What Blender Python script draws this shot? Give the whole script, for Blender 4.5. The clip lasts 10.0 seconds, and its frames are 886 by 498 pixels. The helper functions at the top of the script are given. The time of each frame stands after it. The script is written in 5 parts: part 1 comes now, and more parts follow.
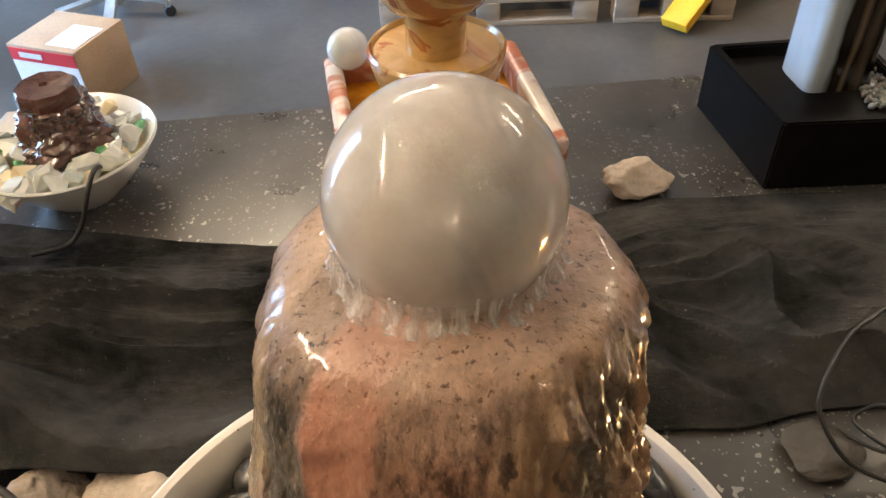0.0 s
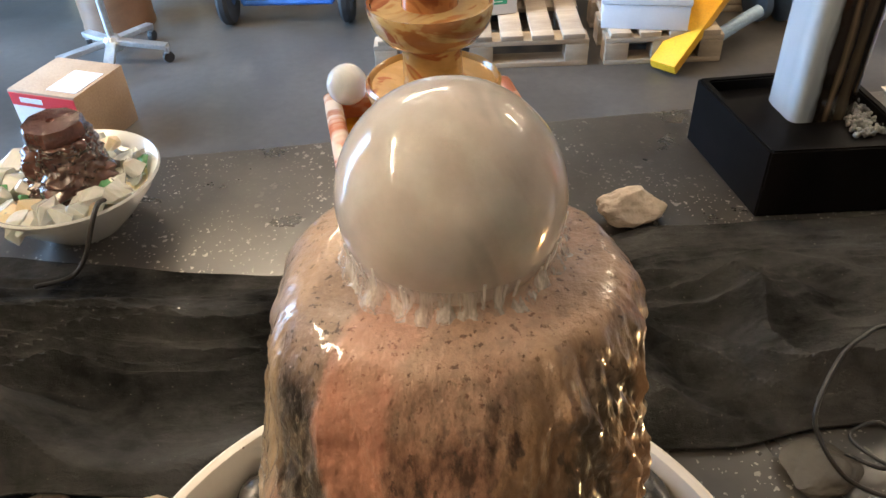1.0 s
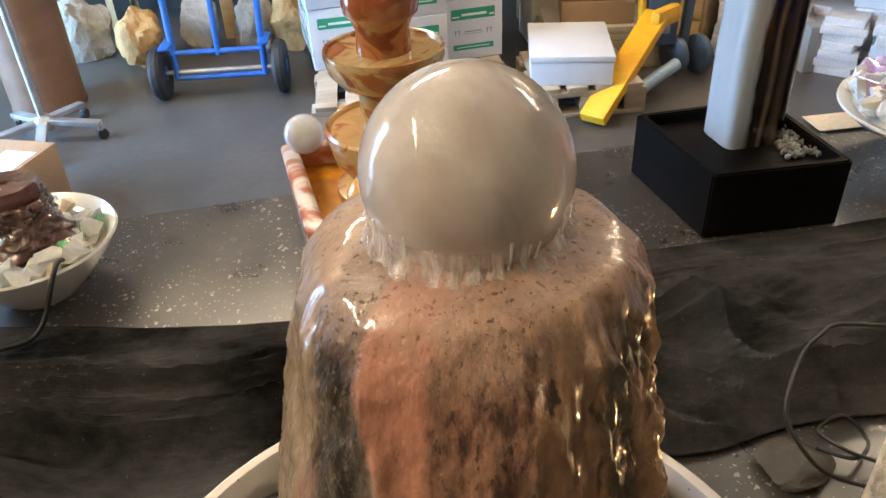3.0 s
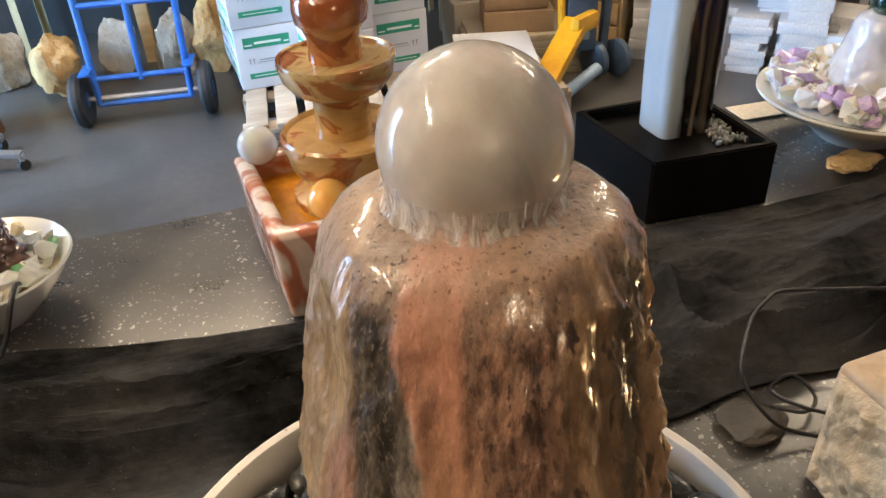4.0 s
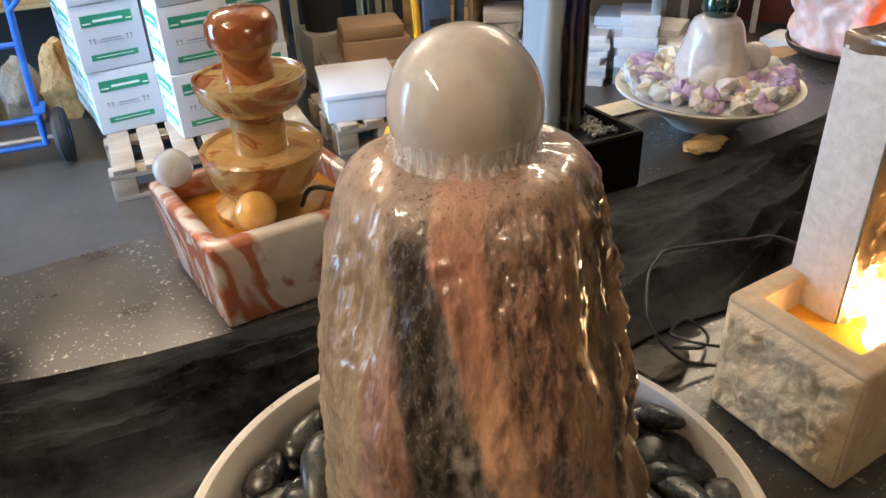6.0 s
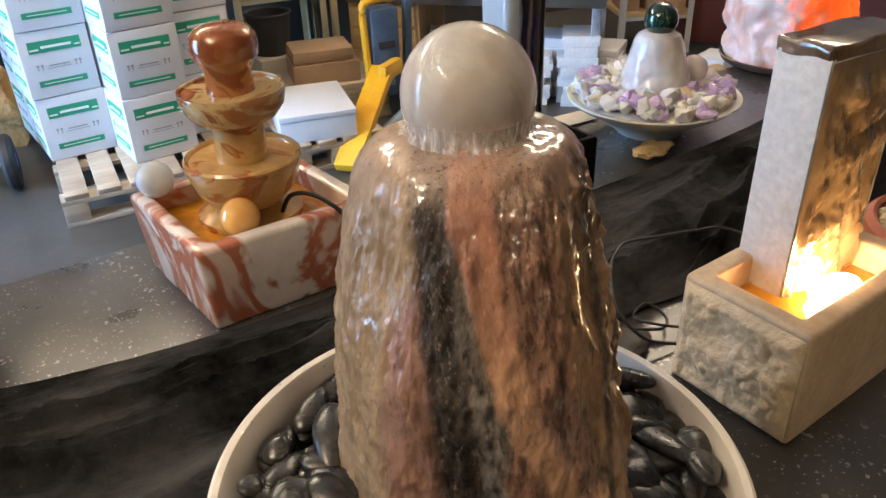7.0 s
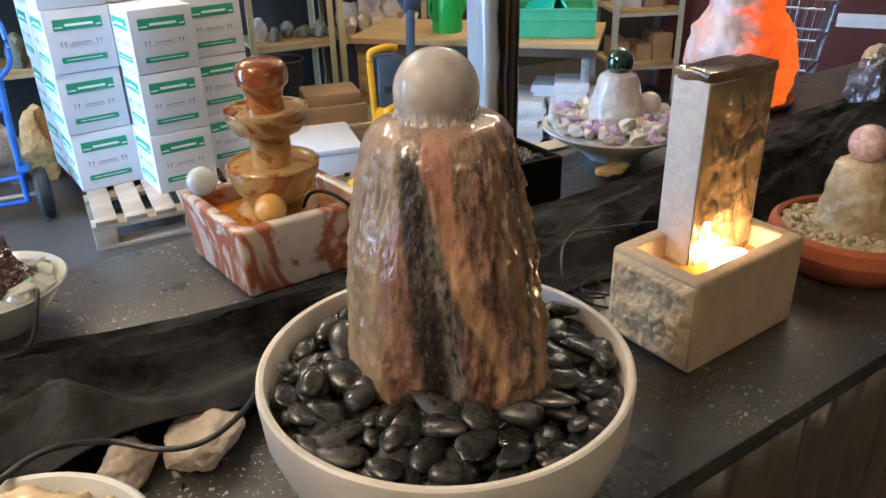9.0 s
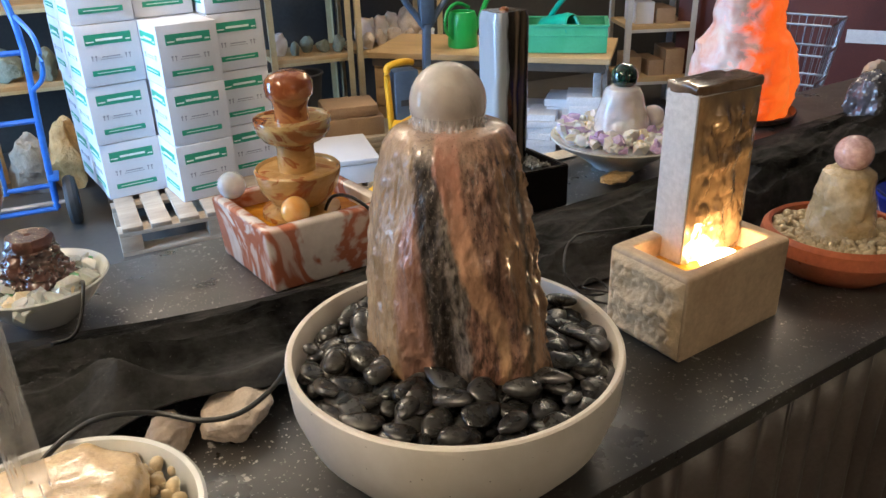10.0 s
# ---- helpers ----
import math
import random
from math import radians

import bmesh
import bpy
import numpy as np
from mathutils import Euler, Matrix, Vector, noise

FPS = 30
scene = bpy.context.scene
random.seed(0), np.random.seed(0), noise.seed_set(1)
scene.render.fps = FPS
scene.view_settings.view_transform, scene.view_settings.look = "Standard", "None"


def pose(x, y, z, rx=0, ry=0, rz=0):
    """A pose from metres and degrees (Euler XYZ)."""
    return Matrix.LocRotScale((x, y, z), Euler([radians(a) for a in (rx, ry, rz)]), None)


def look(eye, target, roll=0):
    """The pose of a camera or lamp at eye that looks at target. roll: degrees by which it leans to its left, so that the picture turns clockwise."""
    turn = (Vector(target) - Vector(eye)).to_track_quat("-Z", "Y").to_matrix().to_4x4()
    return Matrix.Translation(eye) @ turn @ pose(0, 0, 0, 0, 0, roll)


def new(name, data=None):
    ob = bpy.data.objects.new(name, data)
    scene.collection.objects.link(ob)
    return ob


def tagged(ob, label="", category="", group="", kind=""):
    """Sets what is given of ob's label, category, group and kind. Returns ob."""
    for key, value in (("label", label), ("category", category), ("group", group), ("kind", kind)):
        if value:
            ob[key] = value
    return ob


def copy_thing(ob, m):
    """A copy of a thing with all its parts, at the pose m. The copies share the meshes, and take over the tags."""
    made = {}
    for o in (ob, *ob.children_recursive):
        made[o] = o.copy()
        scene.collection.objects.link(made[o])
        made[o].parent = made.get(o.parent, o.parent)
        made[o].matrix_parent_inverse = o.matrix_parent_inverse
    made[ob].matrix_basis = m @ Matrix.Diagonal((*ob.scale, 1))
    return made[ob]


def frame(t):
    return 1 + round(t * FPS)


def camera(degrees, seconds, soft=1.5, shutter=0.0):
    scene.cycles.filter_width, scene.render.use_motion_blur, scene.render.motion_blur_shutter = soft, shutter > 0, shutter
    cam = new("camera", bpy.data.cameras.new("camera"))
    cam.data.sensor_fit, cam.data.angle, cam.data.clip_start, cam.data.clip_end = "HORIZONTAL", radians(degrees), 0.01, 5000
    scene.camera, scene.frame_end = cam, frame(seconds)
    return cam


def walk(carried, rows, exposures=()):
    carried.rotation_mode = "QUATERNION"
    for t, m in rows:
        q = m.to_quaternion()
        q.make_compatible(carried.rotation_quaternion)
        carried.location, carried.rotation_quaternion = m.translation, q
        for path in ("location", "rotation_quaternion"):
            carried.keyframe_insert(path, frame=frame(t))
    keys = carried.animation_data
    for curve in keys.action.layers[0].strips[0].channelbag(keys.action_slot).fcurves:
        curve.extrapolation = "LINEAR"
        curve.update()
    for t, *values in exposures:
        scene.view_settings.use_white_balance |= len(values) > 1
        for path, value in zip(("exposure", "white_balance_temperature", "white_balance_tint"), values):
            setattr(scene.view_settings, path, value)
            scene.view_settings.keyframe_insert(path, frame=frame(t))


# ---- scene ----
cam = camera(60.1, 10.0)
PATH = [
    (0, (0.056, 0.086, 1.505), (-0.052, 1.561, 0.159), -2.6),
    (0.5, (0.056, 0.073, 1.499), (-0.05, 1.589, 0.199), -2.8),
    (1, (0.052, 0.061, 1.501), (-0.042, 1.611, 0.241), -2.7),
    (1.5, (0.052, 0.05, 1.499), (-0.029, 1.634, 0.28), -2.7),
    (2, (0.046, 0.039, 1.494), (-0.004, 1.653, 0.314), -2.7),
    (2.5, (0.033, 0.034, 1.482), (0.035, 1.672, 0.335), -2.7),
    (4, (-0.025, -0.008, 1.482), (0.226, 1.643, 0.38), -3.1),
    (4.5, (-0.049, -0.023, 1.48), (0.302, 1.618, 0.392), -3.0),
    (5, (-0.067, -0.034, 1.48), (0.368, 1.592, 0.399), -2.9),
    (5.5, (-0.09, -0.054, 1.485), (0.426, 1.556, 0.416), -2.8),
    (7, (-0.192, -0.134, 1.493), (0.548, 1.433, 0.495), -2.0),
    (7.5, (-0.209, -0.163, 1.503), (0.565, 1.397, 0.52), -1.7),
    (8, (-0.218, -0.225, 1.515), (0.556, 1.347, 0.552), -1.7),
    (8.5, (-0.251, -0.32, 1.527), (0.516, 1.278, 0.6), -1.6),
    (9, (-0.295, -0.414, 1.534), (0.464, 1.211, 0.649), -1.6),
    (9.5, (-0.319, -0.468, 1.544), (0.425, 1.173, 0.677), -1.7),
    (10, (-0.334, -0.511, 1.556), (0.397, 1.144, 0.704), -1.7),
]
walk(cam, [(t, look(eye, target, roll)) for t, eye, target, roll in PATH],
     exposures=[(0, 0.38, 6420, 10), (2.5, 0.33, 6420, 10), (5.5, 0.18, 6380, 10), (7.5, 0.10, 6120, 10), (10, 0.04, 6020, 10)])

# ---- light ----
world = bpy.data.worlds.new("world")
scene.world = world
world.use_nodes = True
wn = world.node_tree
sky = wn.nodes.new("ShaderNodeTexSky")
sky.sky_type = "NISHITA"
sky.sun_disc = False
sky.sun_elevation, sky.sun_rotation = radians(35), radians(-100)
wn.links.new(sky.outputs["Color"], wn.nodes["Background"].inputs["Color"])
wn.nodes["Background"].inputs["Strength"].default_value = 0.12


def area_lamp(name, m, sx, sy, power, colour):
    data = bpy.data.lights.new(name, "AREA")
    data.shape, data.size, data.size_y = "RECTANGLE", sx, sy
    data.energy, data.color = power, colour
    ob = new(name, data)
    ob.matrix_world = m
    return ob


def point_lamp(name, place, power, colour, radius):
    data = bpy.data.lights.new(name, "POINT")
    data.energy, data.color, data.shadow_soft_size = power, colour, radius
    ob = new(name, data)
    ob.location = place
    return ob


# daylight through the glazed gate in the left wall
gate_light = area_lamp("gate_daylight", look((-3.66, 2.95, 1.45), (0.2, 4.1, 0.6)), 2.1, 2.5, 240, (0.34, 0.61, 1.0))
gate_light.data.spread = radians(112)
# third entry, front left, is an unseen tube added to fill the foreground
TUBES = [(-0.75, 3.10, 13, 1.25, 0.9), (3.0, 4.3, -7, 0.7, 0.8), (-1.75, 0.15, 62, 0.85, 3.2), (0.9, -4.5, 70, 1.0, 2.0), (2.4, 2.2, 0, 0.6, 0.5)]
for tx, ty, ta, tp_, tu in TUBES:
    area_lamp("tube_and_fill_light", pose(tx, ty, 2.83, 0, 0, ta), 1.4, 0.035, 36 * tp_, (1.0, 0.75, 0.49))
    # upward lamp, scaled by tu as added fill bounced off the ceiling
    area_lamp("tube_and_fill_light", pose(tx, ty, 2.93, 180, 0, ta), 1.4, 0.05, 50 * tp_ * tu, (1.0, 0.79, 0.54))
point_lamp("basin_lamp_light", (0.545, 0.335, 1.005), 0.8, (1.0, 0.62, 0.27), 0.012)

# ---- materials ----
def node_mat(name):
    m = bpy.data.materials.new(name)
    m.use_nodes = True
    t = m.node_tree
    return m, t, t.nodes["Principled BSDF"]


def link(t, a, b):
    t.links.new(a, b)


def coords(t, scale=(1, 1, 1), rot=(0, 0, 0)):
    c = t.nodes.new("ShaderNodeTexCoord")
    mp = t.nodes.new("ShaderNodeMapping")
    mp.inputs["Scale"].default_value = scale
    mp.inputs["Rotation"].default_value = rot
    link(t, c.outputs["Object"], mp.inputs["Vector"])
    return mp.outputs["Vector"]


def noise_tex(t, vec, scale, detail=6.0, rough=0.6, dist=0.0):
    n = t.nodes.new("ShaderNodeTexNoise")
    n.inputs["Scale"].default_value = scale
    n.inputs["Detail"].default_value = detail
    n.inputs["Roughness"].default_value = rough
    n.inputs["Distortion"].default_value = dist
    link(t, vec, n.inputs["Vector"])
    return n.outputs["Fac"]


def ramp(t, fac, stops, mode="LINEAR"):
    r = t.nodes.new("ShaderNodeValToRGB")
    r.color_ramp.interpolation = mode
    e = r.color_ramp.elements
    while len(e) < len(stops):
        e.new(0.5)
    for el, (p, c) in zip(e, stops):
        el.position = p
        el.color = (*c, 1) if len(c) == 3 else c
    link(t, fac, r.inputs["Fac"])
    return r.outputs["Color"]


def mix(t, fac, a, b, kind="MIX"):
    m = t.nodes.new("ShaderNodeMix")
    m.data_type, m.blend_type = "RGBA", kind
    for s, v in ((m.inputs[0], fac), (m.inputs[6], a), (m.inputs[7], b)):
        if isinstance(v, (int, float)):
            s.default_value = v
        elif isinstance(v, tuple):
            s.default_value = (*v, 1)
        else:
            link(t, v, s)
    return m.outputs[2]


def maths(t, op, a, b=0.0):
    m = t.nodes.new("ShaderNodeMath")
    m.operation = op
    for s, v in zip(m.inputs, (a, b)):
        if isinstance(v, (int, float)):
            s.default_value = v
        else:
            link(t, v, s)
    return m.outputs[0]


def bump(t, b, height, strength, dist=0.01):
    n = t.nodes.new("ShaderNodeBump")
    n.inputs["Strength"].default_value = strength
    n.inputs["Distance"].default_value = dist
    link(t, height, n.inputs["Height"])
    link(t, n.outputs["Normal"], b.inputs["Normal"])


def surf(name, a, b, scale=8.0, rough=0.5, relief=0.2, metal=0.0, coat=0.0, fine=120.0, stretch=(1, 1, 1), spread=0.15, relief_size=0.004, random_tint=0.0, grainy=0.7):
    """A two-colour surface: broad stains, fine grain, relief and uneven gloss."""
    m, t, p = node_mat(name)
    v = coords(t, stretch)
    big = noise_tex(t, v, scale, 5, 0.6, 0.4)
    small = noise_tex(t, v, fine, 4, 0.6)
    col = ramp(t, big, [(0.5 - spread, a), (0.5 + spread, b)])
    grain = ramp(t, small, [(0.3, (0.78, 0.78, 0.78)), (0.7, (1.12, 1.12, 1.12))])
    col = mix(t, grainy, col, grain, "MULTIPLY")
    if random_tint:
        oi = t.nodes.new("ShaderNodeObjectInfo")
        tint = ramp(t, oi.outputs["Random"], [(0.0, (1 - random_tint,) * 3), (1.0, (1 + random_tint,) * 3)])
        col = mix(t, 1.0, col, tint, "MULTIPLY")
    link(t, col, p.inputs["Base Color"])
    rr = ramp(t, big, [(0.3, (rough * 0.8,) * 3), (0.7, (min(1, rough * 1.2),) * 3)])
    link(t, rr, p.inputs["Roughness"])
    p.inputs["Metallic"].default_value = metal
    p.inputs["Coat Weight"].default_value = coat
    p.inputs["Coat Roughness"].default_value = 0.06
    if relief:
        bump(t, p, maths(t, "ADD", big, maths(t, "MULTIPLY", small, 0.4)), relief, relief_size)
    return m


def plain(name, col, rough=0.5, metal=0.0, emit=None, power=0.0):
    m, t, p = node_mat(name)
    p.inputs["Base Color"].default_value = (*col, 1)
    p.inputs["Roughness"].default_value = rough
    p.inputs["Metallic"].default_value = metal
    if emit:
        p.inputs["Emission Color"].default_value = (*emit, 1)
        p.inputs["Emission Strength"].default_value = power
    return m


def granite_mat():
    m, t, p = node_mat("speckled_black_granite")
    v = coords(t)
    base = ramp(t, noise_tex(t, v, 9, 6, 0.65), [(0.3, (0.020, 0.019, 0.0175)), (0.7, (0.060, 0.054, 0.047))])
    total = None
    for scale, cut in ((170, 0.60), (85, 0.74), (46, 0.84)):
        vo = t.nodes.new("ShaderNodeTexVoronoi")
        vo.inputs["Scale"].default_value = scale
        warp = t.nodes.new("ShaderNodeVectorMath")
        warp.operation = "ADD"
        nz = t.nodes.new("ShaderNodeTexNoise")
        nz.inputs["Scale"].default_value = scale * 1.6
        link(t, v, nz.inputs["Vector"])
        sc = t.nodes.new("ShaderNodeVectorMath")
        sc.operation = "SCALE"
        sc.inputs["Scale"].default_value = 1.1 / scale
        link(t, nz.outputs["Color"], sc.inputs[0])
        link(t, v, warp.inputs[0])
        link(t, sc.outputs[0], warp.inputs[1])
        link(t, warp.outputs[0], vo.inputs["Vector"])
        pick = t.nodes.new("ShaderNodeSeparateColor")
        link(t, vo.outputs["Color"], pick.inputs["Color"])
        chosen = maths(t, "GREATER_THAN", pick.outputs["Red"], cut)
        near = maths(t, "LESS_THAN", vo.outputs["Distance"], 0.23)
        one = maths(t, "MULTIPLY", chosen, near)
        total = one if total is None else maths(t, "MAXIMUM", total, one)
    patch = ramp(t, noise_tex(t, v, 5, 3, 0.6), [(0.40, (0.08, 0.08, 0.08)), (0.66, (1, 1, 1))])
    col = mix(t, maths(t, "MULTIPLY", total, patch), base, (0.50, 0.47, 0.43))
    link(t, col, p.inputs["Base Color"])
    rr = ramp(t, noise_tex(t, v, 6, 5, 0.65), [(0.3, (0.25,) * 3), (0.75, (0.39,) * 3)])
    link(t, rr, p.inputs["Roughness"])
    p.inputs["Specular IOR Level"].default_value = 0.85
    bump(t, p, noise_tex(t, v, 60, 4, 0.6), 0.08, 0.002)
    return m


def banded_stone_mat():
    """Wet banded marble: cream, rose, black, grey, one leaning tan band, then brown streaked with tan, under a pale speckled crust."""
    m, t, p = node_mat("wet_banded_stone")
    xyz = t.nodes.new("ShaderNodeSeparateXYZ")
    link(t, coords(t), xyz.inputs[0])
    high = xyz.outputs["Z"]
    level = maths(t, "MULTIPLY", high, 1 / 0.32)

    def grey(v):
        return (v, v, v)

    def centred(scale, detail, rough):
        return maths(t, "SUBTRACT", noise_tex(t, coords(t, scale), 1.0, detail, rough), 0.5)

    across = maths(t, "ADD", maths(t, "MULTIPLY", xyz.outputs["X"], 0.90), maths(t, "MULTIPLY", xyz.outputs["Y"], -0.45))
    across = maths(t, "ADD", across, maths(t, "MULTIPLY", centred((22, 22, 9), 4, 0.55), 0.012))
    across = maths(t, "ADD", across, maths(t, "MULTIPLY", centred((150, 150, 45), 5, 0.7), 0.013))
    place = maths(t, "MULTIPLY", maths(t, "ADD", across, 0.16), 1 / 0.32)

    def past(stops, soft=0.006):
        """1 on the far side of an edge that wanders with the height: (height, place across) stops."""
        where = ramp(t, level, [(z / 0.32, grey((u + 0.16) / 0.32)) for z, u in stops])
        r = t.nodes.new("ShaderNodeMapRange")
        r.interpolation_type = "SMOOTHSTEP"
        link(t, maths(t, "SUBTRACT", place, where), r.inputs["Value"])
        r.inputs["From Min"].default_value, r.inputs["From Max"].default_value = -soft / 0.32, soft / 0.32
        return r.outputs["Result"]

    def stain(scale, low, high_, a, b, detail=5, rough=0.65):
        return ramp(t, noise_tex(t, coords(t, scale), 1.0, detail, rough), [(low, a), (high_, b)])

    cream = stain((40, 40, 18), 0.34, 0.62, (0.30, 0.23, 0.135), (0.50, 0.41, 0.275))
    cream = mix(t, stain((160, 160, 60), 0.60, 0.70, grey(0), grey(0.55)), cream, (0.13, 0.10, 0.06))
    rose = stain((60, 60, 18), 0.35, 0.62, (0.22, 0.125, 0.095), (0.42, 0.27, 0.215))
    black = stain((120, 120, 34), 0.40, 0.66, (0.014, 0.012, 0.011), (0.085, 0.075, 0.066))
    black = mix(t, stain((300, 300, 130), 0.56, 0.66, grey(0), grey(0.55)), black, (0.30, 0.285, 0.26))
    ash = stain((150, 150, 50), 0.36, 0.62, (0.035, 0.033, 0.030), (0.26, 0.25, 0.235))
    tan = ramp(t, level, [(0.12, (0.52, 0.37, 0.23)), (0.55, (0.54, 0.355, 0.24)), (0.80, (0.52, 0.29, 0.22)), (0.90, (0.52, 0.265, 0.21))])
    tan = mix(t, 0.9, tan, stain((60, 60, 30), 0.3, 0.7, (0.70, 0.64, 0.60), (1.14, 1.10, 1.08)), "MULTIPLY")
    brown = stain((110, 110, 20), 0.38, 0.58, (0.080, 0.044, 0.031), (0.34, 0.205, 0.15), 6, 0.7)
    brown = mix(t, stain((260, 260, 90), 0.36, 0.42, grey(0.6), grey(0), 3), brown, (0.03, 0.02, 0.014))
    flank = stain((46, 46, 12), 0.36, 0.62, (0.20, 0.125, 0.070), (0.44, 0.30, 0.185))
    flank = mix(t, stain((90, 90, 7), 0.56, 0.62, grey(0), grey(0.85), 4, 0.6), flank, (0.055, 0.040, 0.026))

    col = mix(t, past([(0.02, -0.094), (0.10, -0.100), (0.19, -0.090), (0.235, -0.066)]), cream, rose)
    col = mix(t, past([(0.035, -0.056), (0.10, -0.060), (0.145, -0.062), (0.19, -0.068), (0.29, -0.071)]), col, black)
    col = mix(t, past([(0.04, -0.024), (0.09, -0.029), (0.15, -0.036), (0.19, -0.041), (0.225, -0.042), (0.27, -0.040)]), col, ash)
    dark_root = past([(0.04, -0.004), (0.09, -0.010), (0.12, -0.006), (0.15, 0.004)], 0.005)
    col = mix(t, dark_root, col, brown)
    col = mix(t, past([(0.04, 0.030), (0.088, 0.014), (0.118, -0.006), (0.147, -0.017), (0.187, -0.0255), (0.225, -0.035), (0.27, -0.047)], 0.004), col, tan)
    col = mix(t, past([(0.04, 0.044), (0.088, 0.037), (0.115, 0.022), (0.14, 0.010), (0.181, 0.002), (0.226, -0.012), (0.27, -0.018)], 0.004), col, brown)
    col = mix(t, past([(0.04, 0.060), (0.10, 0.050), (0.18, 0.030), (0.26, 0.024)], 0.007), col, flank)
    seam = maths(t, "MULTIPLY", past([(0.10, 0.066), (0.18, 0.054), (0.27, 0.042)], 0.003), maths(t, "SUBTRACT", 1.0, past([(0.10, 0.072), (0.18, 0.060), (0.27, 0.052)], 0.003)))
    col = mix(t, maths(t, "MULTIPLY", seam, 0.85), col, (0.055, 0.050, 0.036))
    # pale crust with dark specks under and on the shoulder
    crest = maths(t, "ADD", high, maths(t, "MULTIPLY", centred((90, 90, 50), 4, 0.65), 0.05))
    top = ramp(t, crest, [(0.270, grey(0)), (0.298, grey(0.55))])
    speck = stain((330, 330, 240), 0.35, 0.41, (0.05, 0.046, 0.040), (0.62, 0.50, 0.41), 4, 0.6)
    col = mix(t, top, col, mix(t, 0.15, speck, (0.42, 0.25, 0.19)))
    col = mix(t, 1.0, col, (0.95, 0.83, 0.755), "MULTIPLY")
    link(t, col, p.inputs["Base Color"])
    p.inputs["Roughness"].default_value = 0.38
    p.inputs["Specular IOR Level"].default_value = 0.35
    p.inputs["Coat Weight"].default_value = 0.95
    p.inputs["Coat Roughness"].default_value = 0.03
    h1 = noise_tex(t, coords(t, (130, 130, 58)), 1.0, 5, 0.62)
    h2 = noise_tex(t, coords(t, (330, 330, 190)), 1.0, 3, 0.6)
    bump(t, p, maths(t, "ADD", h1, maths(t, "MULTIPLY", h2, 0.14)), 0.5, 0.005)
    return m


def speckled_ceramic_mat():
    """Matt white stoneware with a faint mottle and small brown specks."""
    m, t, p = node_mat("white_speckled_ceramic")
    v = coords(t)
    col = ramp(t, noise_tex(t, v, 14, 6, 0.65), [(0.3, (0.72, 0.66, 0.58)), (0.7, (0.82, 0.77, 0.70))])
    vo = t.nodes.new("ShaderNodeTexVoronoi")
    vo.inputs["Scale"].default_value = 105
    link(t, v, vo.inputs["Vector"])
    pick = t.nodes.new("ShaderNodeSeparateColor")
    link(t, vo.outputs["Color"], pick.inputs["Color"])
    dot = maths(t, "MULTIPLY", maths(t, "GREATER_THAN", pick.outputs["Red"], 0.80), maths(t, "LESS_THAN", vo.outputs["Distance"], 0.10))
    link(t, mix(t, maths(t, "MULTIPLY", dot, 0.8), col, (0.22, 0.16, 0.11)), p.inputs["Base Color"])
    p.inputs["Roughness"].default_value = 0.44
    bump(t, p, noise_tex(t, v, 160, 4, 0.6), 0.10, 0.002)
    return m


def veined_mat(name, a, b, c, scale=6.0, rough=0.25, coat=0.3, dist=3.0, stretch=(1, 1, 1)):
    """Polished stone with winding veins of three tones."""
    m, t, p = node_mat(name)
    v = coords(t, stretch)
    n = noise_tex(t, v, scale, 4, 0.55, dist)
    col = ramp(t, n, [(0.32, a), (0.43, a), (0.48, b), (0.54, b), (0.58, c), (0.70, a)])
    cloud = ramp(t, noise_tex(t, v, scale * 6, 5, 0.65), [(0.3, (0.82, 0.80, 0.78)), (0.7, (1.1, 1.1, 1.1))])
    col = mix(t, 0.8, col, cloud, "MULTIPLY")
    link(t, col, p.inputs["Base Color"])
    p.inputs["Roughness"].default_value = rough
    p.inputs["Coat Weight"].default_value = coat
    p.inputs["Coat Roughness"].default_value = 0.05
    bump(t, p, noise_tex(t, v, scale * 14, 4, 0.6), 0.08, 0.003)
    return m


def translucent(name, a, b, scale=14.0, rough=0.2, sub=0.6, coat=0.5):
    m, t, p = node_mat(name)
    v = coords(t)
    n = noise_tex(t, v, scale, 5, 0.6, 0.8)
    link(t, ramp(t, n, [(0.35, a), (0.65, b)]), p.inputs["Base Color"])
    p.inputs["Roughness"].default_value = rough
    p.inputs["Subsurface Weight"].default_value = sub
    p.inputs["Subsurface Radius"].default_value = (0.02, 0.015, 0.01)
    p.inputs["Coat Weight"].default_value = coat
    bump(t, p, n, 0.15, 0.004)
    return m


def film_mat():
    """A thin running film of water: mostly clear, with painted whitish highlight streaks."""
    m, t, p = node_mat("running_water")
    s = noise_tex(t, coords(t, (190, 190, 22)), 1.0, 3, 0.6)
    link(t, ramp(t, s, [(0.42, (0.20, 0.20, 0.20)), (0.58, (0.50, 0.50, 0.50)), (0.68, (0.80, 0.80, 0.80))]), p.inputs["Alpha"])
    p.inputs["Base Color"].default_value = (0.80, 0.76, 0.72, 1)
    p.inputs["Roughness"].default_value = 0.06
    p.inputs["Coat Weight"].default_value = 1.0
    bump(t, p, s, 0.6, 0.006)
    return m


def milky_mat():
    """A clear column with rising water: half see-through, milky streaks."""
    m, t, p = node_mat("milky_clear_acrylic")
    s = noise_tex(t, coords(t, (60, 60, 9)), 1.0, 4, 0.6)
    link(t, ramp(t, s, [(0.35, (0.14,) * 3), (0.7, (0.45,) * 3)]), p.inputs["Alpha"])
    p.inputs["Base Color"].default_value = (0.72, 0.72, 0.72, 1)
    p.inputs["Roughness"].default_value = 0.08
    return m


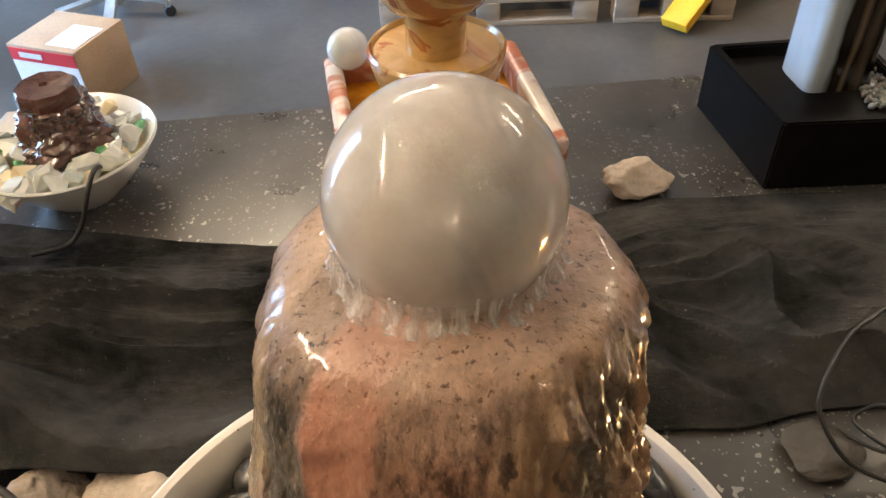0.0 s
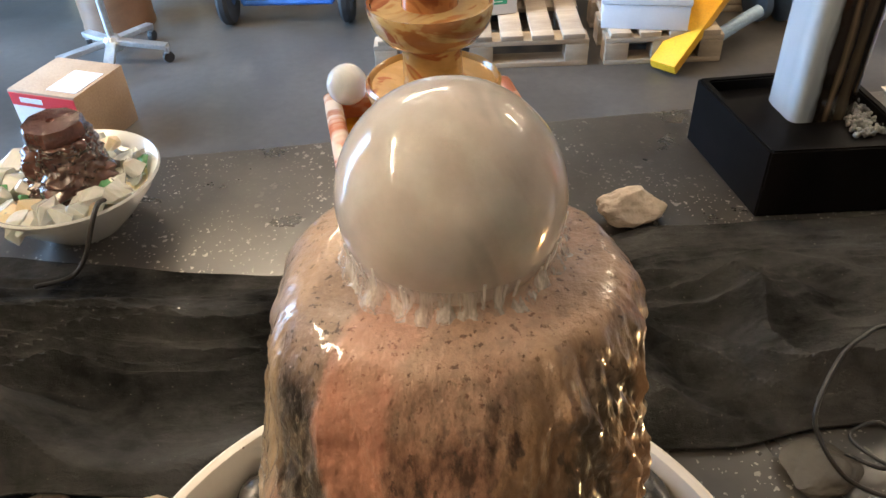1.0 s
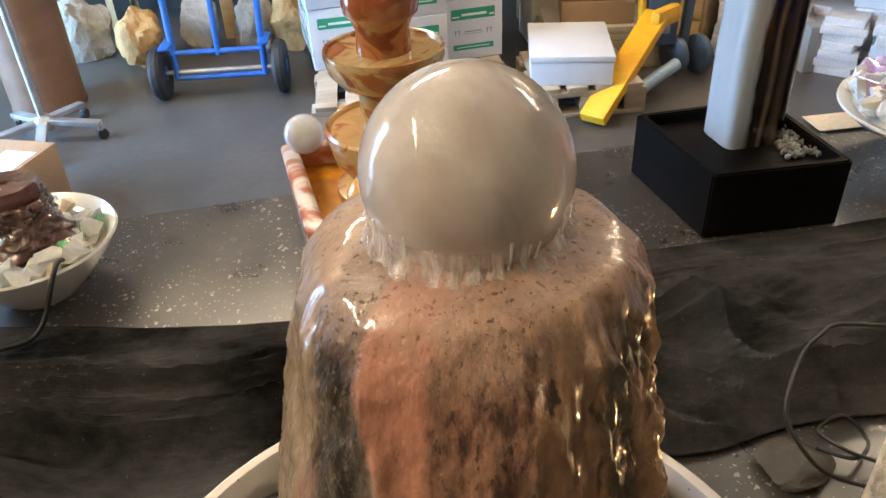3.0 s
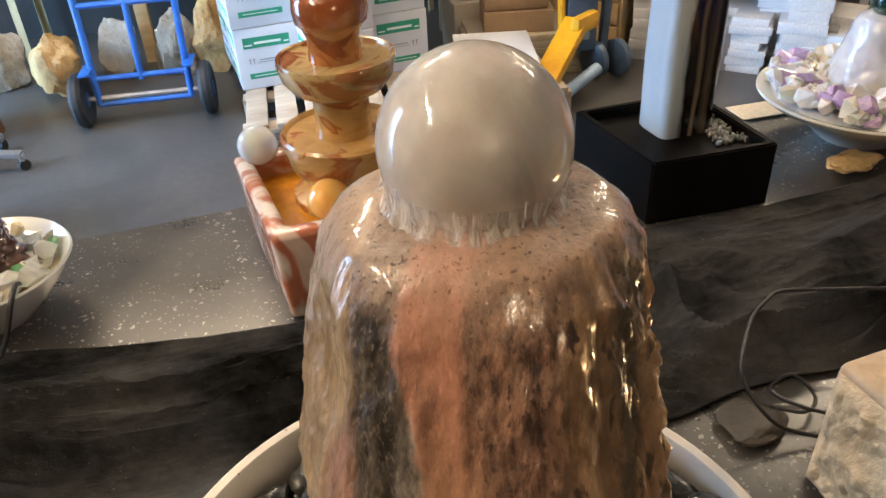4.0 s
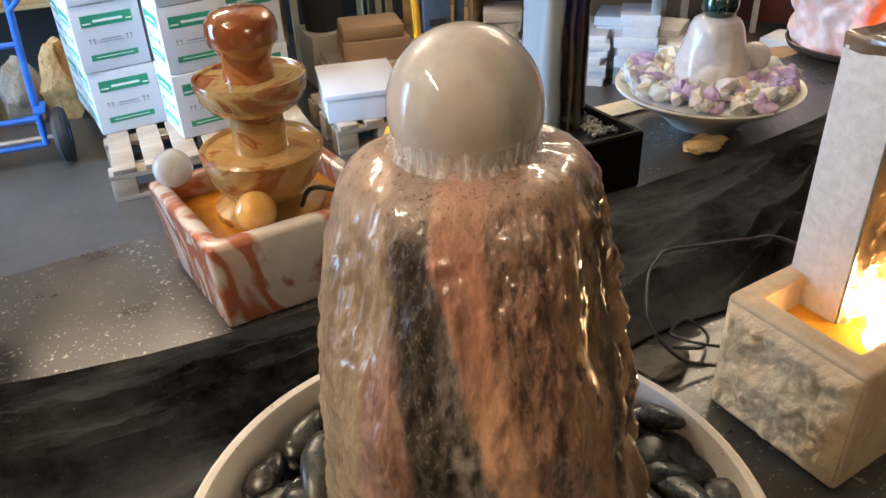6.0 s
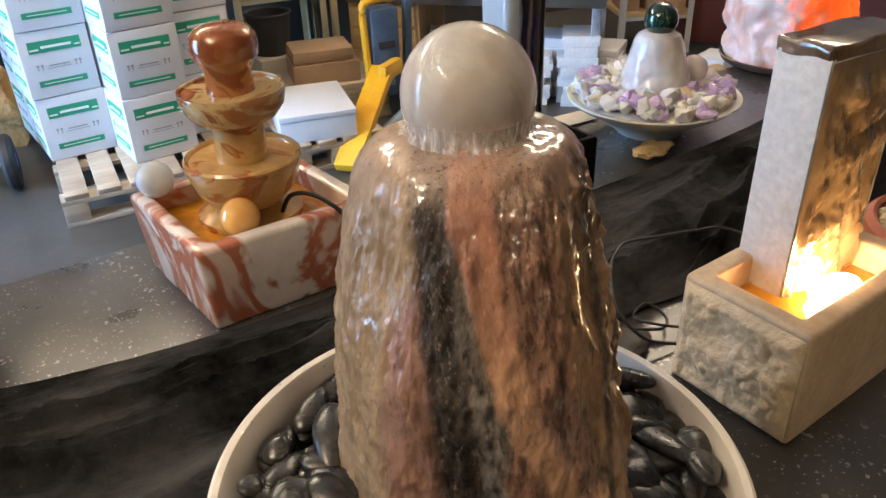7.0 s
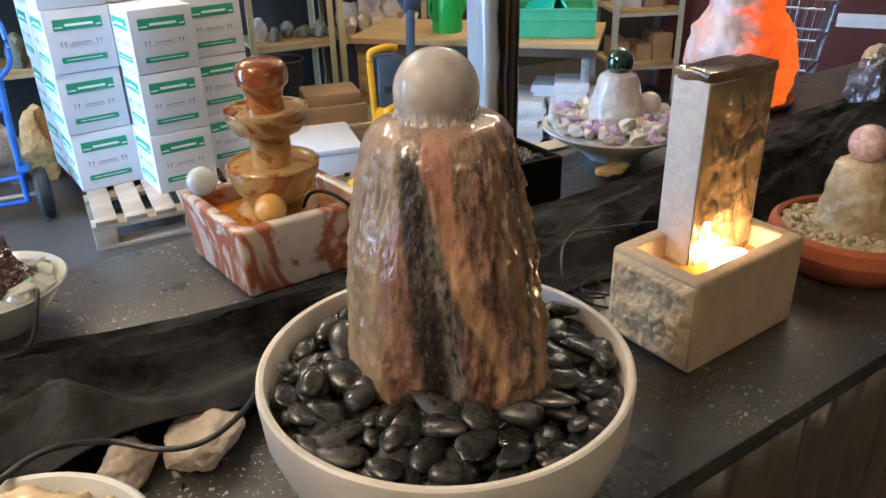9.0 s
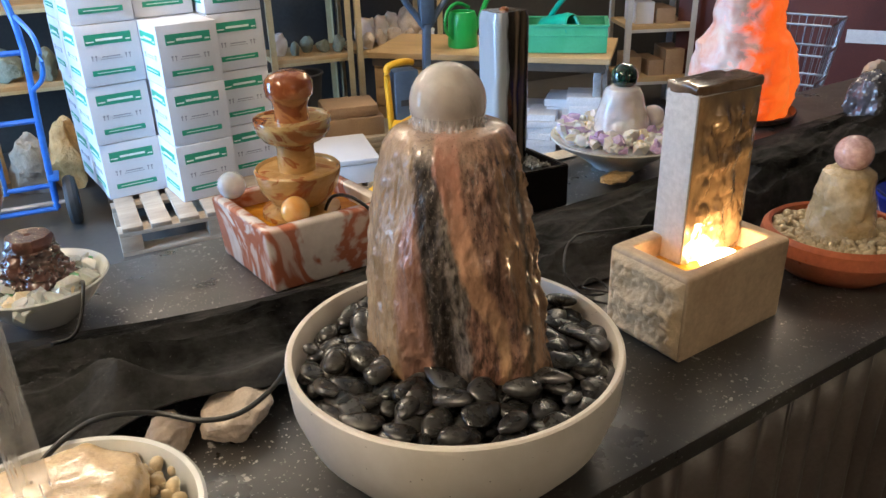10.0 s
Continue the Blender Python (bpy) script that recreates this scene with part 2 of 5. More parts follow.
def pillar_mat():
    m, t, p = node_mat("striped_onyx")
    v = coords(t)
    xyz = t.nodes.new("ShaderNodeSeparateXYZ")
    link(t, v, xyz.inputs[0])
    w = noise_tex(t, coords(t, (22, 22, 4)), 1.0, 4, 0.6)
    u = maths(t, "ADD", maths(t, "ADD", xyz.outputs["X"], maths(t, "MULTIPLY", xyz.outputs["Y"], -0.35)), maths(t, "MULTIPLY", maths(t, "SUBTRACT", w, 0.5), 0.035))
    u = maths(t, "ADD", maths(t, "MULTIPLY", u, 7.0), 0.5)
    white, black = (0.40, 0.47, 0.54), (0.012, 0.010, 0.008)
    col = ramp(t, u, [(0.0, white), (0.43, white), (0.47, black), (0.58, (0.03, 0.022, 0.015)), (0.63, (0.20, 0.15, 0.10)), (0.68, black), (0.78, (0.10, 0.075, 0.05)), (0.82, black), (1.0, black)])
    link(t, col, p.inputs["Base Color"])
    p.inputs["Roughness"].default_value = 0.13
    p.inputs["Coat Weight"].default_value = 0.6
    bump(t, p, w, 0.10, 0.006)
    return m


def salt_mat():
    """Salt crystal lit from inside by its own lamp, strongest low on the side of the lamp."""
    m, t, p = node_mat("glowing_salt_crystal")
    v = coords(t)
    xyz = t.nodes.new("ShaderNodeSeparateXYZ")
    link(t, v, xyz.inputs[0])
    n = noise_tex(t, v, 14, 5, 0.65, 0.8)
    col = ramp(t, n, [(0.35, (0.72, 0.36, 0.26)), (0.62, (0.80, 0.64, 0.60))])
    axis = maths(t, "SUBTRACT", maths(t, "MULTIPLY", xyz.outputs["X"], 0.88), maths(t, "MULTIPLY", xyz.outputs["Y"], 0.47))
    side = maths(t, "ADD", maths(t, "MULTIPLY", axis, 5.0), maths(t, "ADD", maths(t, "MULTIPLY", maths(t, "SUBTRACT", n, 0.5), 1.6), 0.22))
    glow = ramp(t, side, [(0.0, (0.02, 0.003, 0.002)), (0.08, (0.5, 0.05, 0.006)), (0.30, (1.0, 0.10, 0.006)), (0.8, (1.0, 0.16, 0.015))])
    # base colour deepened to orange on the glowing side, as part of the glow
    glow_side = ramp(t, side, [(0.05, (0, 0, 0)), (0.3, (1, 1, 1))])
    link(t, mix(t, glow_side, col, (0.46, 0.11, 0.03)), p.inputs["Base Color"])
    link(t, glow, p.inputs["Emission Color"])
    p.inputs["Emission Strength"].default_value = 0.85
    p.inputs["Roughness"].default_value = 0.35
    p.inputs["Subsurface Weight"].default_value = 0.3
    p.inputs["Subsurface Radius"].default_value = (0.03, 0.01, 0.005)
    bump(t, p, noise_tex(t, v, 40, 4, 0.6), 0.3, 0.01)
    return m


def cloth_mat():
    m, t, p = node_mat("black_cotton_cloth")
    v = coords(t)
    n = noise_tex(t, v, 4.5, 6, 0.65)
    # wide tone range puts shaded and lit areas of the cloth into its colour
    col = ramp(t, n, [(0.36, (0.005, 0.005, 0.005)), (0.64, (0.062, 0.061, 0.060))])
    lint = ramp(t, noise_tex(t, v, 330, 2, 0.5), [(0.735, (0, 0, 0)), (0.76, (0.5, 0.5, 0.5))])
    link(t, mix(t, lint, col, (0.30, 0.28, 0.25)), p.inputs["Base Color"])
    p.inputs["Roughness"].default_value = 0.85
    p.inputs["Specular IOR Level"].default_value = 0.03
    p.inputs["Sheen Weight"].default_value = 0.0
    p.inputs["Sheen Roughness"].default_value = 0.5
    weave = noise_tex(t, coords(t, (900, 900, 900)), 1.0, 2, 0.5)
    wrinkles = noise_tex(t, coords(t, (22, 40, 30)), 1.0, 5, 0.55)
    bump(t, p, maths(t, "ADD", wrinkles, maths(t, "MULTIPLY", weave, 0.10)), 0.9, 0.012)
    return m


GRANITE = granite_mat()
STONE = banded_stone_mat()
CLOTH = cloth_mat()
ROCKCRETE = surf("concrete_floor", (0.042, 0.039, 0.035), (0.098, 0.091, 0.083), 1.9, 0.36, 0.15, fine=26, spread=0.24)
WALL_DARK = surf("dark_plaster", (0.020, 0.019, 0.018), (0.05, 0.045, 0.04), 1.5, 0.85, 0.3, fine=40)
WALL_PALE = surf("grey_plaster", (0.22, 0.21, 0.19), (0.30, 0.29, 0.26), 1.2, 0.85, 0.3, fine=40)
CEIL = surf("ceiling_board", (0.62, 0.60, 0.56), (0.70, 0.68, 0.64), 1.0, 0.9, 0.1)
MARBLE = veined_mat("white_marble", (0.61, 0.575, 0.54), (0.57, 0.515, 0.48), (0.46, 0.42, 0.39), 7.0, 0.03, 0.0, 1.6)
ball_skin = MARBLE.node_tree.nodes["Principled BSDF"]
ball_skin.inputs["Coat Weight"].default_value = 0.25
ball_skin.inputs["Specular IOR Level"].default_value = 0.4
ball_skin.inputs["Coat Roughness"].default_value = 0.01
ball_skin.inputs["Subsurface Weight"].default_value = 0.3
ball_skin.inputs["Subsurface Radius"].default_value = (0.030, 0.022, 0.016)
WATER = film_mat()
# white base colour stands in for highlights on the rivulets
DROPS = plain("white_highlight_water", (0.85, 0.82, 0.78), 0.04)
DROPS.node_tree.nodes["Principled BSDF"].inputs["Alpha"].default_value = 0.75
DROPS.node_tree.nodes["Principled BSDF"].inputs["Coat Weight"].default_value = 1.0
ACRYL = milky_mat()
CERAMIC = speckled_ceramic_mat()
CERAMIC_W = surf("white_glazed_ceramic", (0.66, 0.68, 0.66), (0.74, 0.75, 0.73), 4, 0.22, 0.03, coat=0.4, grainy=0.1)
PEBBLE = surf("polished_black_pebble", (0.020, 0.0195, 0.018), (0.048, 0.046, 0.043), 18, 0.29, 0.06, random_tint=0.5)
ONYX = veined_mat("amber_onyx", (0.47, 0.27, 0.085), (0.52, 0.31, 0.11), (0.34, 0.10, 0.028), 6.0, 0.2, 0.35, 1.8, (1, 1, 2.2))
ONYX_BANDED = veined_mat("banded_onyx", (0.40, 0.17, 0.055), (0.55, 0.38, 0.16), (0.30, 0.09, 0.028), 7.0, 0.16, 0.45, 2.2, (1, 1, 2.0))
ONYX_RED = veined_mat("red_onyx", (0.27, 0.075, 0.022), (0.38, 0.15, 0.05), (0.20, 0.05, 0.015), 9.0, 0.12, 0.6, 1.5)
BASIN_MARBLE = veined_mat("white_and_red_veined_marble", (0.74, 0.66, 0.60), (0.46, 0.16, 0.09), (0.68, 0.50, 0.42), 4.2, 0.22, 0.3, 1.6)
BASIN_WATER = surf("amber_tinted_water", (0.46, 0.17, 0.008), (0.70, 0.33, 0.025), 16, 0.08, 0.25, coat=0.3, fine=60, relief_size=0.004)
SANDSTONE = surf("cream_sandstone", (0.46, 0.33, 0.21), (0.60, 0.46, 0.31), 9, 0.62, 0.25, fine=90)
# split face coloured lighter and warmer for the warm light from the left
SAND_ROUGH = surf("lit_split_face_sandstone", (0.56, 0.41, 0.24), (0.70, 0.55, 0.36), 16, 0.7, 0.9, fine=70, relief_size=0.01)
SLAB = surf("wet_brown_slab", (0.16, 0.10, 0.05), (0.30, 0.20, 0.105), 12, 0.14, 0.6, coat=0.9, fine=60, relief_size=0.006, stretch=(1, 1, 0.6))
SLAB_SIDE = surf("sawn_grey_side", (0.58, 0.56, 0.54), (0.68, 0.66, 0.64), 8, 0.6, 0.08)
SLAB_TOP = surf("wet_dark_slab_top", (0.12, 0.075, 0.045), (0.26, 0.18, 0.12), 18, 0.10, 0.4, coat=1.0)
BLACK_BOX = surf("black_lacquered_slate", (0.003, 0.003, 0.003), (0.007, 0.006, 0.006), 8, 0.5, 0.04)
PILLAR = pillar_mat()
BLACK_BOX.node_tree.nodes["Principled BSDF"].inputs["Specular IOR Level"].default_value = 0.04
LAVA = surf("wet_dark_red_stone", (0.045, 0.018, 0.014), (0.12, 0.052, 0.040), 20, 0.16, 0.8, coat=0.9, fine=70, relief_size=0.008)
CRYSTAL = translucent("clear_quartz", (0.44, 0.46, 0.43), (0.66, 0.67, 0.65), 22, 0.16, 0.5)
CHIPS = translucent("clear_glass_chips", (0.12, 0.125, 0.12), (0.32, 0.32, 0.31), 60, 0.06, 0.2)
QUARTZ_BALL = translucent("cloudy_quartz", (0.70, 0.74, 0.78), (0.86, 0.88, 0.90), 30, 0.08, 0.3)
QUARTZ_BALL.node_tree.nodes["Principled BSDF"].inputs["Transmission Weight"].default_value = 0.3
MILK_BOWL = translucent("milky_pale_bowl", (0.72, 0.71, 0.66), (0.82, 0.81, 0.76), 4, 0.25, 0.85)
MILK_BOWL.node_tree.nodes["Principled BSDF"].inputs["Subsurface Radius"].default_value = (0.06, 0.055, 0.05)
ROUGH_QUARTZ = translucent("rough_white_quartz", (0.62, 0.60, 0.58), (0.84, 0.82, 0.80), 18, 0.3, 0.6, 0.2)
CALCITE = translucent("orange_calcite", (0.84, 0.42, 0.09), (0.90, 0.58, 0.20), 18, 0.15, 0.5)
CITRINE = translucent("pale_calcite", (0.70, 0.58, 0.38), (0.82, 0.74, 0.56), 20, 0.25, 0.5)
GREENQ = translucent("green_aventurine", (0.08, 0.26, 0.12), (0.18, 0.42, 0.20), 22, 0.2, 0.3)
AMETHYST = translucent("amethyst", (0.42, 0.27, 0.50), (0.70, 0.58, 0.74), 30, 0.2, 0.4)
PALE_ROSE = translucent("milky_rose_quartz", (0.62, 0.55, 0.53), (0.72, 0.68, 0.66), 12, 0.2, 0.5)
PINKGR = surf("speckled_pink_granite", (0.52, 0.31, 0.29), (0.72, 0.50, 0.47), 60, 0.12, 0.03, coat=0.7)
GREEN_BALL = veined_mat("dark_green_serpentine", (0.004, 0.016, 0.012), (0.012, 0.05, 0.032), (0.004, 0.012, 0.01), 20, 0.08, 0.9)
AMBER_STONE = surf("wet_honey_stone", (0.46, 0.30, 0.125), (0.66, 0.49, 0.27), 12, 0.26, 0.35, coat=0.3, relief_size=0.008)
YELLOW_ONYX = surf("cream_yellow_onyx", (0.50, 0.37, 0.19), (0.70, 0.58, 0.38), 10, 0.28, 0.4, coat=0.3, relief_size=0.008)
TERRACOTTA = surf("orange_terracotta_glaze", (0.40, 0.10, 0.04), (0.50, 0.15, 0.065), 5, 0.32, 0.08, coat=0.2)
GRAVEL_MAT = surf("pale_gravel", (0.44, 0.34, 0.20), (0.64, 0.54, 0.37), 30, 0.5, 0.2, random_tint=0.2)
RIVER_MAT = surf("cream_river_pebble", (0.52, 0.38, 0.20), (0.74, 0.62, 0.42), 25, 0.45, 0.1, random_tint=0.25)
BLUSH_ROCK = surf("blush_rough_crystal", (0.46, 0.37, 0.29), (0.60, 0.51, 0.42), 14, 0.55, 0.6, relief_size=0.008)
OCHRE_ROCK = surf("ochre_raw_rock", (0.38, 0.21, 0.065), (0.60, 0.40, 0.18), 5, 0.75, 0.9, fine=30, relief_size=0.03)
PALE_ROCK = surf("pale_raw_rock", (0.27, 0.235, 0.18), (0.40, 0.36, 0.30), 6, 0.75, 0.9, fine=30, relief_size=0.03)
GREEN_ROCK = surf("greenish_raw_rock", (0.12, 0.14, 0.10), (0.24, 0.26, 0.20), 6, 0.7, 0.8, fine=30, relief_size=0.03)
GREYROCK = surf("grey_polished_rock", (0.06, 0.055, 0.06), (0.20, 0.19, 0.20), 8, 0.18, 0.4, coat=0.6)
CARD_WHITE = surf("white_carton", (0.58, 0.59, 0.62), (0.64, 0.65, 0.68), 3, 0.55, 0.03, grainy=0.12, random_tint=0.04)
CARD_GREEN = plain("green_print", (0.025, 0.28, 0.16), 0.55)
CARD_WPRINT = plain("white_print", (0.72, 0.80, 0.75), 0.55)
CARD_GREY = plain("grey_print", (0.28, 0.29, 0.32), 0.6)
KRAFT = surf("brown_cardboard", (0.30, 0.19, 0.11), (0.39, 0.265, 0.16), 4, 0.75, 0.1)
RED_TAPE = plain("red_label", (0.52, 0.02, 0.025), 0.45)
PAPER = surf("white_paper", (0.60, 0.60, 0.62), (0.70, 0.70, 0.71), 5, 0.6, 0.02)
PINE = surf("weathered_pallet_wood", (0.30, 0.24, 0.18), (0.46, 0.38, 0.29), 3, 0.75, 0.3, stretch=(1, 6, 6), random_tint=0.25)
BENCHWOOD = surf("yellow_bench_wood", (0.40, 0.26, 0.11), (0.52, 0.36, 0.18), 3, 0.55, 0.15, stretch=(1, 5, 5))
BLUE_STEEL = surf("blue_painted_steel", (0.015, 0.09, 0.36), (0.03, 0.14, 0.46), 6, 0.38, 0.05)
JACK_STEEL = surf("slate_blue_steel", (0.045, 0.075, 0.12), (0.08, 0.12, 0.18), 6, 0.42, 0.05)
YELLOW = surf("yellow_painted_steel", (0.66, 0.33, 0.01), (0.78, 0.44, 0.02), 5, 0.4, 0.08)
RUBBER = surf("black_rubber", (0.012, 0.012, 0.013), (0.03, 0.03, 0.032), 12, 0.7, 0.2)
STEEL = surf("galvanised_steel", (0.42, 0.42, 0.42), (0.60, 0.60, 0.60), 10, 0.38, 0.05, metal=0.8)
CHROME = surf("dull_chrome_wire", (0.28, 0.28, 0.28), (0.36, 0.36, 0.36), 10, 0.35, 0.03, metal=0.9)
PALE_STEEL = surf("pale_painted_steel", (0.46, 0.46, 0.45), (0.56, 0.56, 0.55), 5, 0.45, 0.05)
GREY_PLASTIC = plain("grey_plastic", (0.30, 0.31, 0.32), 0.4)
RACK = surf("beige_rack_steel", (0.46, 0.36, 0.19), (0.56, 0.46, 0.27), 4, 0.5, 0.05)
CAN_GREEN = plain("green_can_plastic", (0.02, 0.36, 0.07), 0.3)
TEAL = plain("teal_can_plastic", (0.01, 0.33, 0.23), 0.3)
CRATE_GREEN = surf("green_crate_plastic", (0.05, 0.36, 0.18), (0.08, 0.44, 0.24), 4, 0.4, 0.05)
BANNER = surf("maroon_banner", (0.070, 0.014, 0.010), (0.11, 0.024, 0.016), 2, 0.6, 0.05)
SKIRT = surf("taupe_satin_skirt", (0.075, 0.058, 0.050), (0.120, 0.095, 0.082), 4, 0.42, 0.1)
TRAY = plain("dark_brown_tray", (0.05, 0.03, 0.022), 0.35)
CORD = plain("black_rubber_cord", (0.012, 0.012, 0.012), 0.45)
COBALT = plain("cobalt_glaze", (0.01, 0.02, 0.25), 0.15)
MAROON = veined_mat("maroon_polished_stone", (0.06, 0.012, 0.01), (0.10, 0.02, 0.016), (0.05, 0.01, 0.008), 12, 0.08, 0.9)
TUBE_GLOW = plain("tube_glow", (0.9, 0.9, 0.85), 0.4, 0.0, (1.0, 0.88, 0.68), 40.0)
BULB_GLOW = plain("bulb_glow", (1, 0.9, 0.7), 0.3, 0.0, (1.0, 0.74, 0.40), 42.0)
SALT = salt_mat()

# ---- shapes ----
def finish(name, bm, material, smooth=True):
    bmesh.ops.recalc_face_normals(bm, faces=bm.faces)
    me = bpy.data.meshes.new(name)
    if smooth:
        for f in bm.faces:
            f.smooth = True
        for e in bm.edges:
            if len(e.link_faces) == 2 and e.calc_face_angle(0) > 0.6:
                e.smooth = False
    bm.to_mesh(me)
    bm.free()
    me.materials.append(material)
    return me


def thing(name, bm, material, m=None, label="", category="", group="", kind="", smooth=True):
    ob = new(name, finish(name, bm, material, smooth))
    if m is not None:
        ob.matrix_basis = m
    return tagged(ob, label, category, group, kind)


def base(name, m, label, category, group=""):
    ob = new(name)
    ob.matrix_basis = m
    return tagged(ob, label, category, group)


def part(name, bm, material, parent, label="", m=None, smooth=True):
    ob = new(name, finish(name, bm, material, smooth))
    ob.parent = parent
    if m is not None:
        ob.matrix_basis = m
    return tagged(ob, label)


def again(name, mesh, parent, m):
    ob = new(name, mesh)
    ob.parent = parent
    ob.matrix_basis = m
    return ob


def block(sx, sy, sz, bevel=0.0, at=(0, 0, 0), m=None, segments=2):
    """A box that stands on its base at the place given."""
    bm = bmesh.new()
    bmesh.ops.create_cube(bm, size=1.0)
    bmesh.ops.scale(bm, vec=(sx, sy, sz), verts=bm.verts)
    if bevel:
        bmesh.ops.bevel(bm, geom=bm.edges, offset=bevel, segments=segments, affect="EDGES", profile=0.6)
    bmesh.ops.translate(bm, vec=(at[0], at[1], at[2] + sz / 2), verts=bm.verts)
    if m is not None:
        bm.transform(m)
    return bm


def join(*bms):
    out = bmesh.new()
    for b in bms:
        me = bpy.data.meshes.new("tmp")
        b.to_mesh(me)
        b.free()
        out.from_mesh(me)
        bpy.data.meshes.remove(me)
    return out


def lathe(profile, steps=48, wobble=0.0, seed=0):
    """Turned form from (radius, height) pairs."""
    bm = bmesh.new()
    rings = []
    for r, z in profile:
        if r < 1e-5:
            rings.append([bm.verts.new((0, 0, z))])
            continue
        ring = []
        for i in range(steps):
            a = 2 * math.pi * i / steps
            k = 1 + wobble * noise.noise(Vector((math.cos(a) * 2 + seed, math.sin(a) * 2, z * 20)))
            ring.append(bm.verts.new((r * k * math.cos(a), r * k * math.sin(a), z)))
        rings.append(ring)
    for a, b in zip(rings, rings[1:]):
        for i in range(steps):
            j = (i + 1) % steps
            if len(a) == 1 and len(b) == 1:
                continue
            if len(a) == 1:
                bm.faces.new((a[0], b[i], b[j]))
            elif len(b) == 1:
                bm.faces.new((a[i], a[j], b[0]))
            else:
                bm.faces.new((a[i], a[j], b[j], b[i]))
    return bm


def pipe(points, r, sides=10, smooth_steps=6, closed=False):
    """A round bar or cord along a smooth line through the points."""
    pts = [Vector(p) for p in points]
    line = []
    if smooth_steps > 1 and len(pts) > 2:
        n = len(pts)
        last = n if closed else n - 1
        for i in range(last):
            p0 = pts[(i - 1) % n] if closed or i > 0 else pts[0]
            p1, p2 = pts[i], pts[(i + 1) % n]
            p3 = pts[(i + 2) % n] if closed or i + 2 < n else pts[-1]
            for s in range(smooth_steps):
                u = s / smooth_steps
                line.append(0.5 * (2 * p1 + (p2 - p0) * u + (2 * p0 - 5 * p1 + 4 * p2 - p3) * u * u + (3 * p1 - p0 - 3 * p2 + p3) * u ** 3))
        if not closed:
            line.append(pts[-1])
    else:
        line = pts
    bm = bmesh.new()
    rings = []
    up = Vector((0, 0, 1))
    for i, p in enumerate(line):
        a = line[max(0, i - 1)] if not closed else line[i - 1]
        b = line[min(len(line) - 1, i + 1)] if not closed else line[(i + 1) % len(line)]
        d = (b - a).normalized()
        s = d.cross(up)
        if s.length < 0.05:
            s = d.cross(Vector((0, 1, 0)))
        s.normalize()
        w = s.cross(d)
        rings.append([bm.verts.new(p + r * (math.cos(q) * s + math.sin(q) * w)) for q in [2 * math.pi * k / sides for k in range(sides)]])
    pairs = list(zip(rings, rings[1:])) + ([(rings[-1], rings[0])] if closed else [])
    for a, b in pairs:
        for i in range(sides):
            j = (i + 1) % sides
            bm.faces.new((a[i], a[j], b[j], b[i]))
    if not closed:
        bm.faces.new(rings[0])
        bm.faces.new(list(reversed(rings[-1])))
    return bm


def ball(r, sub=4, squash=(1, 1, 1)):
    bm = bmesh.new()
    bmesh.ops.create_icosphere(bm, subdivisions=sub, radius=r)
    bmesh.ops.scale(bm, vec=squash, verts=bm.verts)
    return bm


def craggy(profile, amp, seed, steps=96, levels=60, grain=26.0):
    """A rough standing stone: a turned form broken up by crags and chips."""
    bm = bmesh.new()
    pairs = [(z, r) for r, z in profile]
    h = pairs[-1][0]
    rings = []
    for j in range(levels + 1):
        z = h * j / levels
        r = along(pairs, z)
        ring = []
        for i in range(steps):
            a = 2 * math.pi * i / steps
            p = Vector((r * math.cos(a), r * math.sin(a), z)) * grain
            big = noise.noise(p * 0.45 + Vector((seed, 0, 0)))
            crag = abs(noise.noise(p * Vector((1, 1, 1.0)) + Vector((0, seed, 0)))) * 2 - 0.5
            chip = noise.fractal(p * 1.6 + Vector((0, 0, seed)), 0.9, 2.0, 4)
            k = 1 + amp * (0.9 * big + 0.45 * crag + 0.35 * chip) * (1 if j < levels else 0.4)
            ring.append(bm.verts.new((r * k * math.cos(a), r * k * math.sin(a), z)))
        rings.append(ring)
    for a, b in zip(rings, rings[1:]):
        for i in range(steps):
            j = (i + 1) % steps
            bm.faces.new((a[i], a[j], b[j], b[i]))
    bm.faces.new(rings[-1])
    bm.faces.new(list(reversed(rings[0])))
    return bm


def rock(size, seed, sub=4, rough=0.22, facets=9, keep=0.0):
    """A rough lump that stands on z = 0: a ball cut by planes, with relief."""
    rnd = random.Random(seed)
    bm = bmesh.new()
    bmesh.ops.create_icosphere(bm, subdivisions=sub, radius=1.0)
    planes = []
    for _ in range(facets):
        d = Vector((rnd.gauss(0, 1), rnd.gauss(0, 1), rnd.gauss(0, 0.8))).normalized()
        planes.append((d, rnd.uniform(0.62, 0.88)))
    for v in bm.verts:
        p = v.co.copy()
        for d, k in planes:
            over = p.dot(d) - k
            if over > 0:
                p -= d * over * (1 - keep)
        p *= 1 + rough * (noise.fractal(p * 1.7 + Vector((seed * 3.1, 0, 0)), 0.8, 2.1, 4))
        v.co = Vector((p.x * size[0], p.y * size[1], max(p.z, -0.75) * size[2]))
    low = min(v.co.z for v in bm.verts)
    bmesh.ops.translate(bm, vec=(0, 0, -low), verts=bm.verts)
    return bm


def slab_between(a, b, width, thick):
    """A flat bar from a to b."""
    a, b = Vector(a), Vector(b)
    d = b - a
    m = Matrix.Translation(a) @ d.to_track_quat("Z", "Y").to_matrix().to_4x4()
    return block(width, thick, d.length, min(width, thick) * 0.15, m=m)


TABLE = 0.86
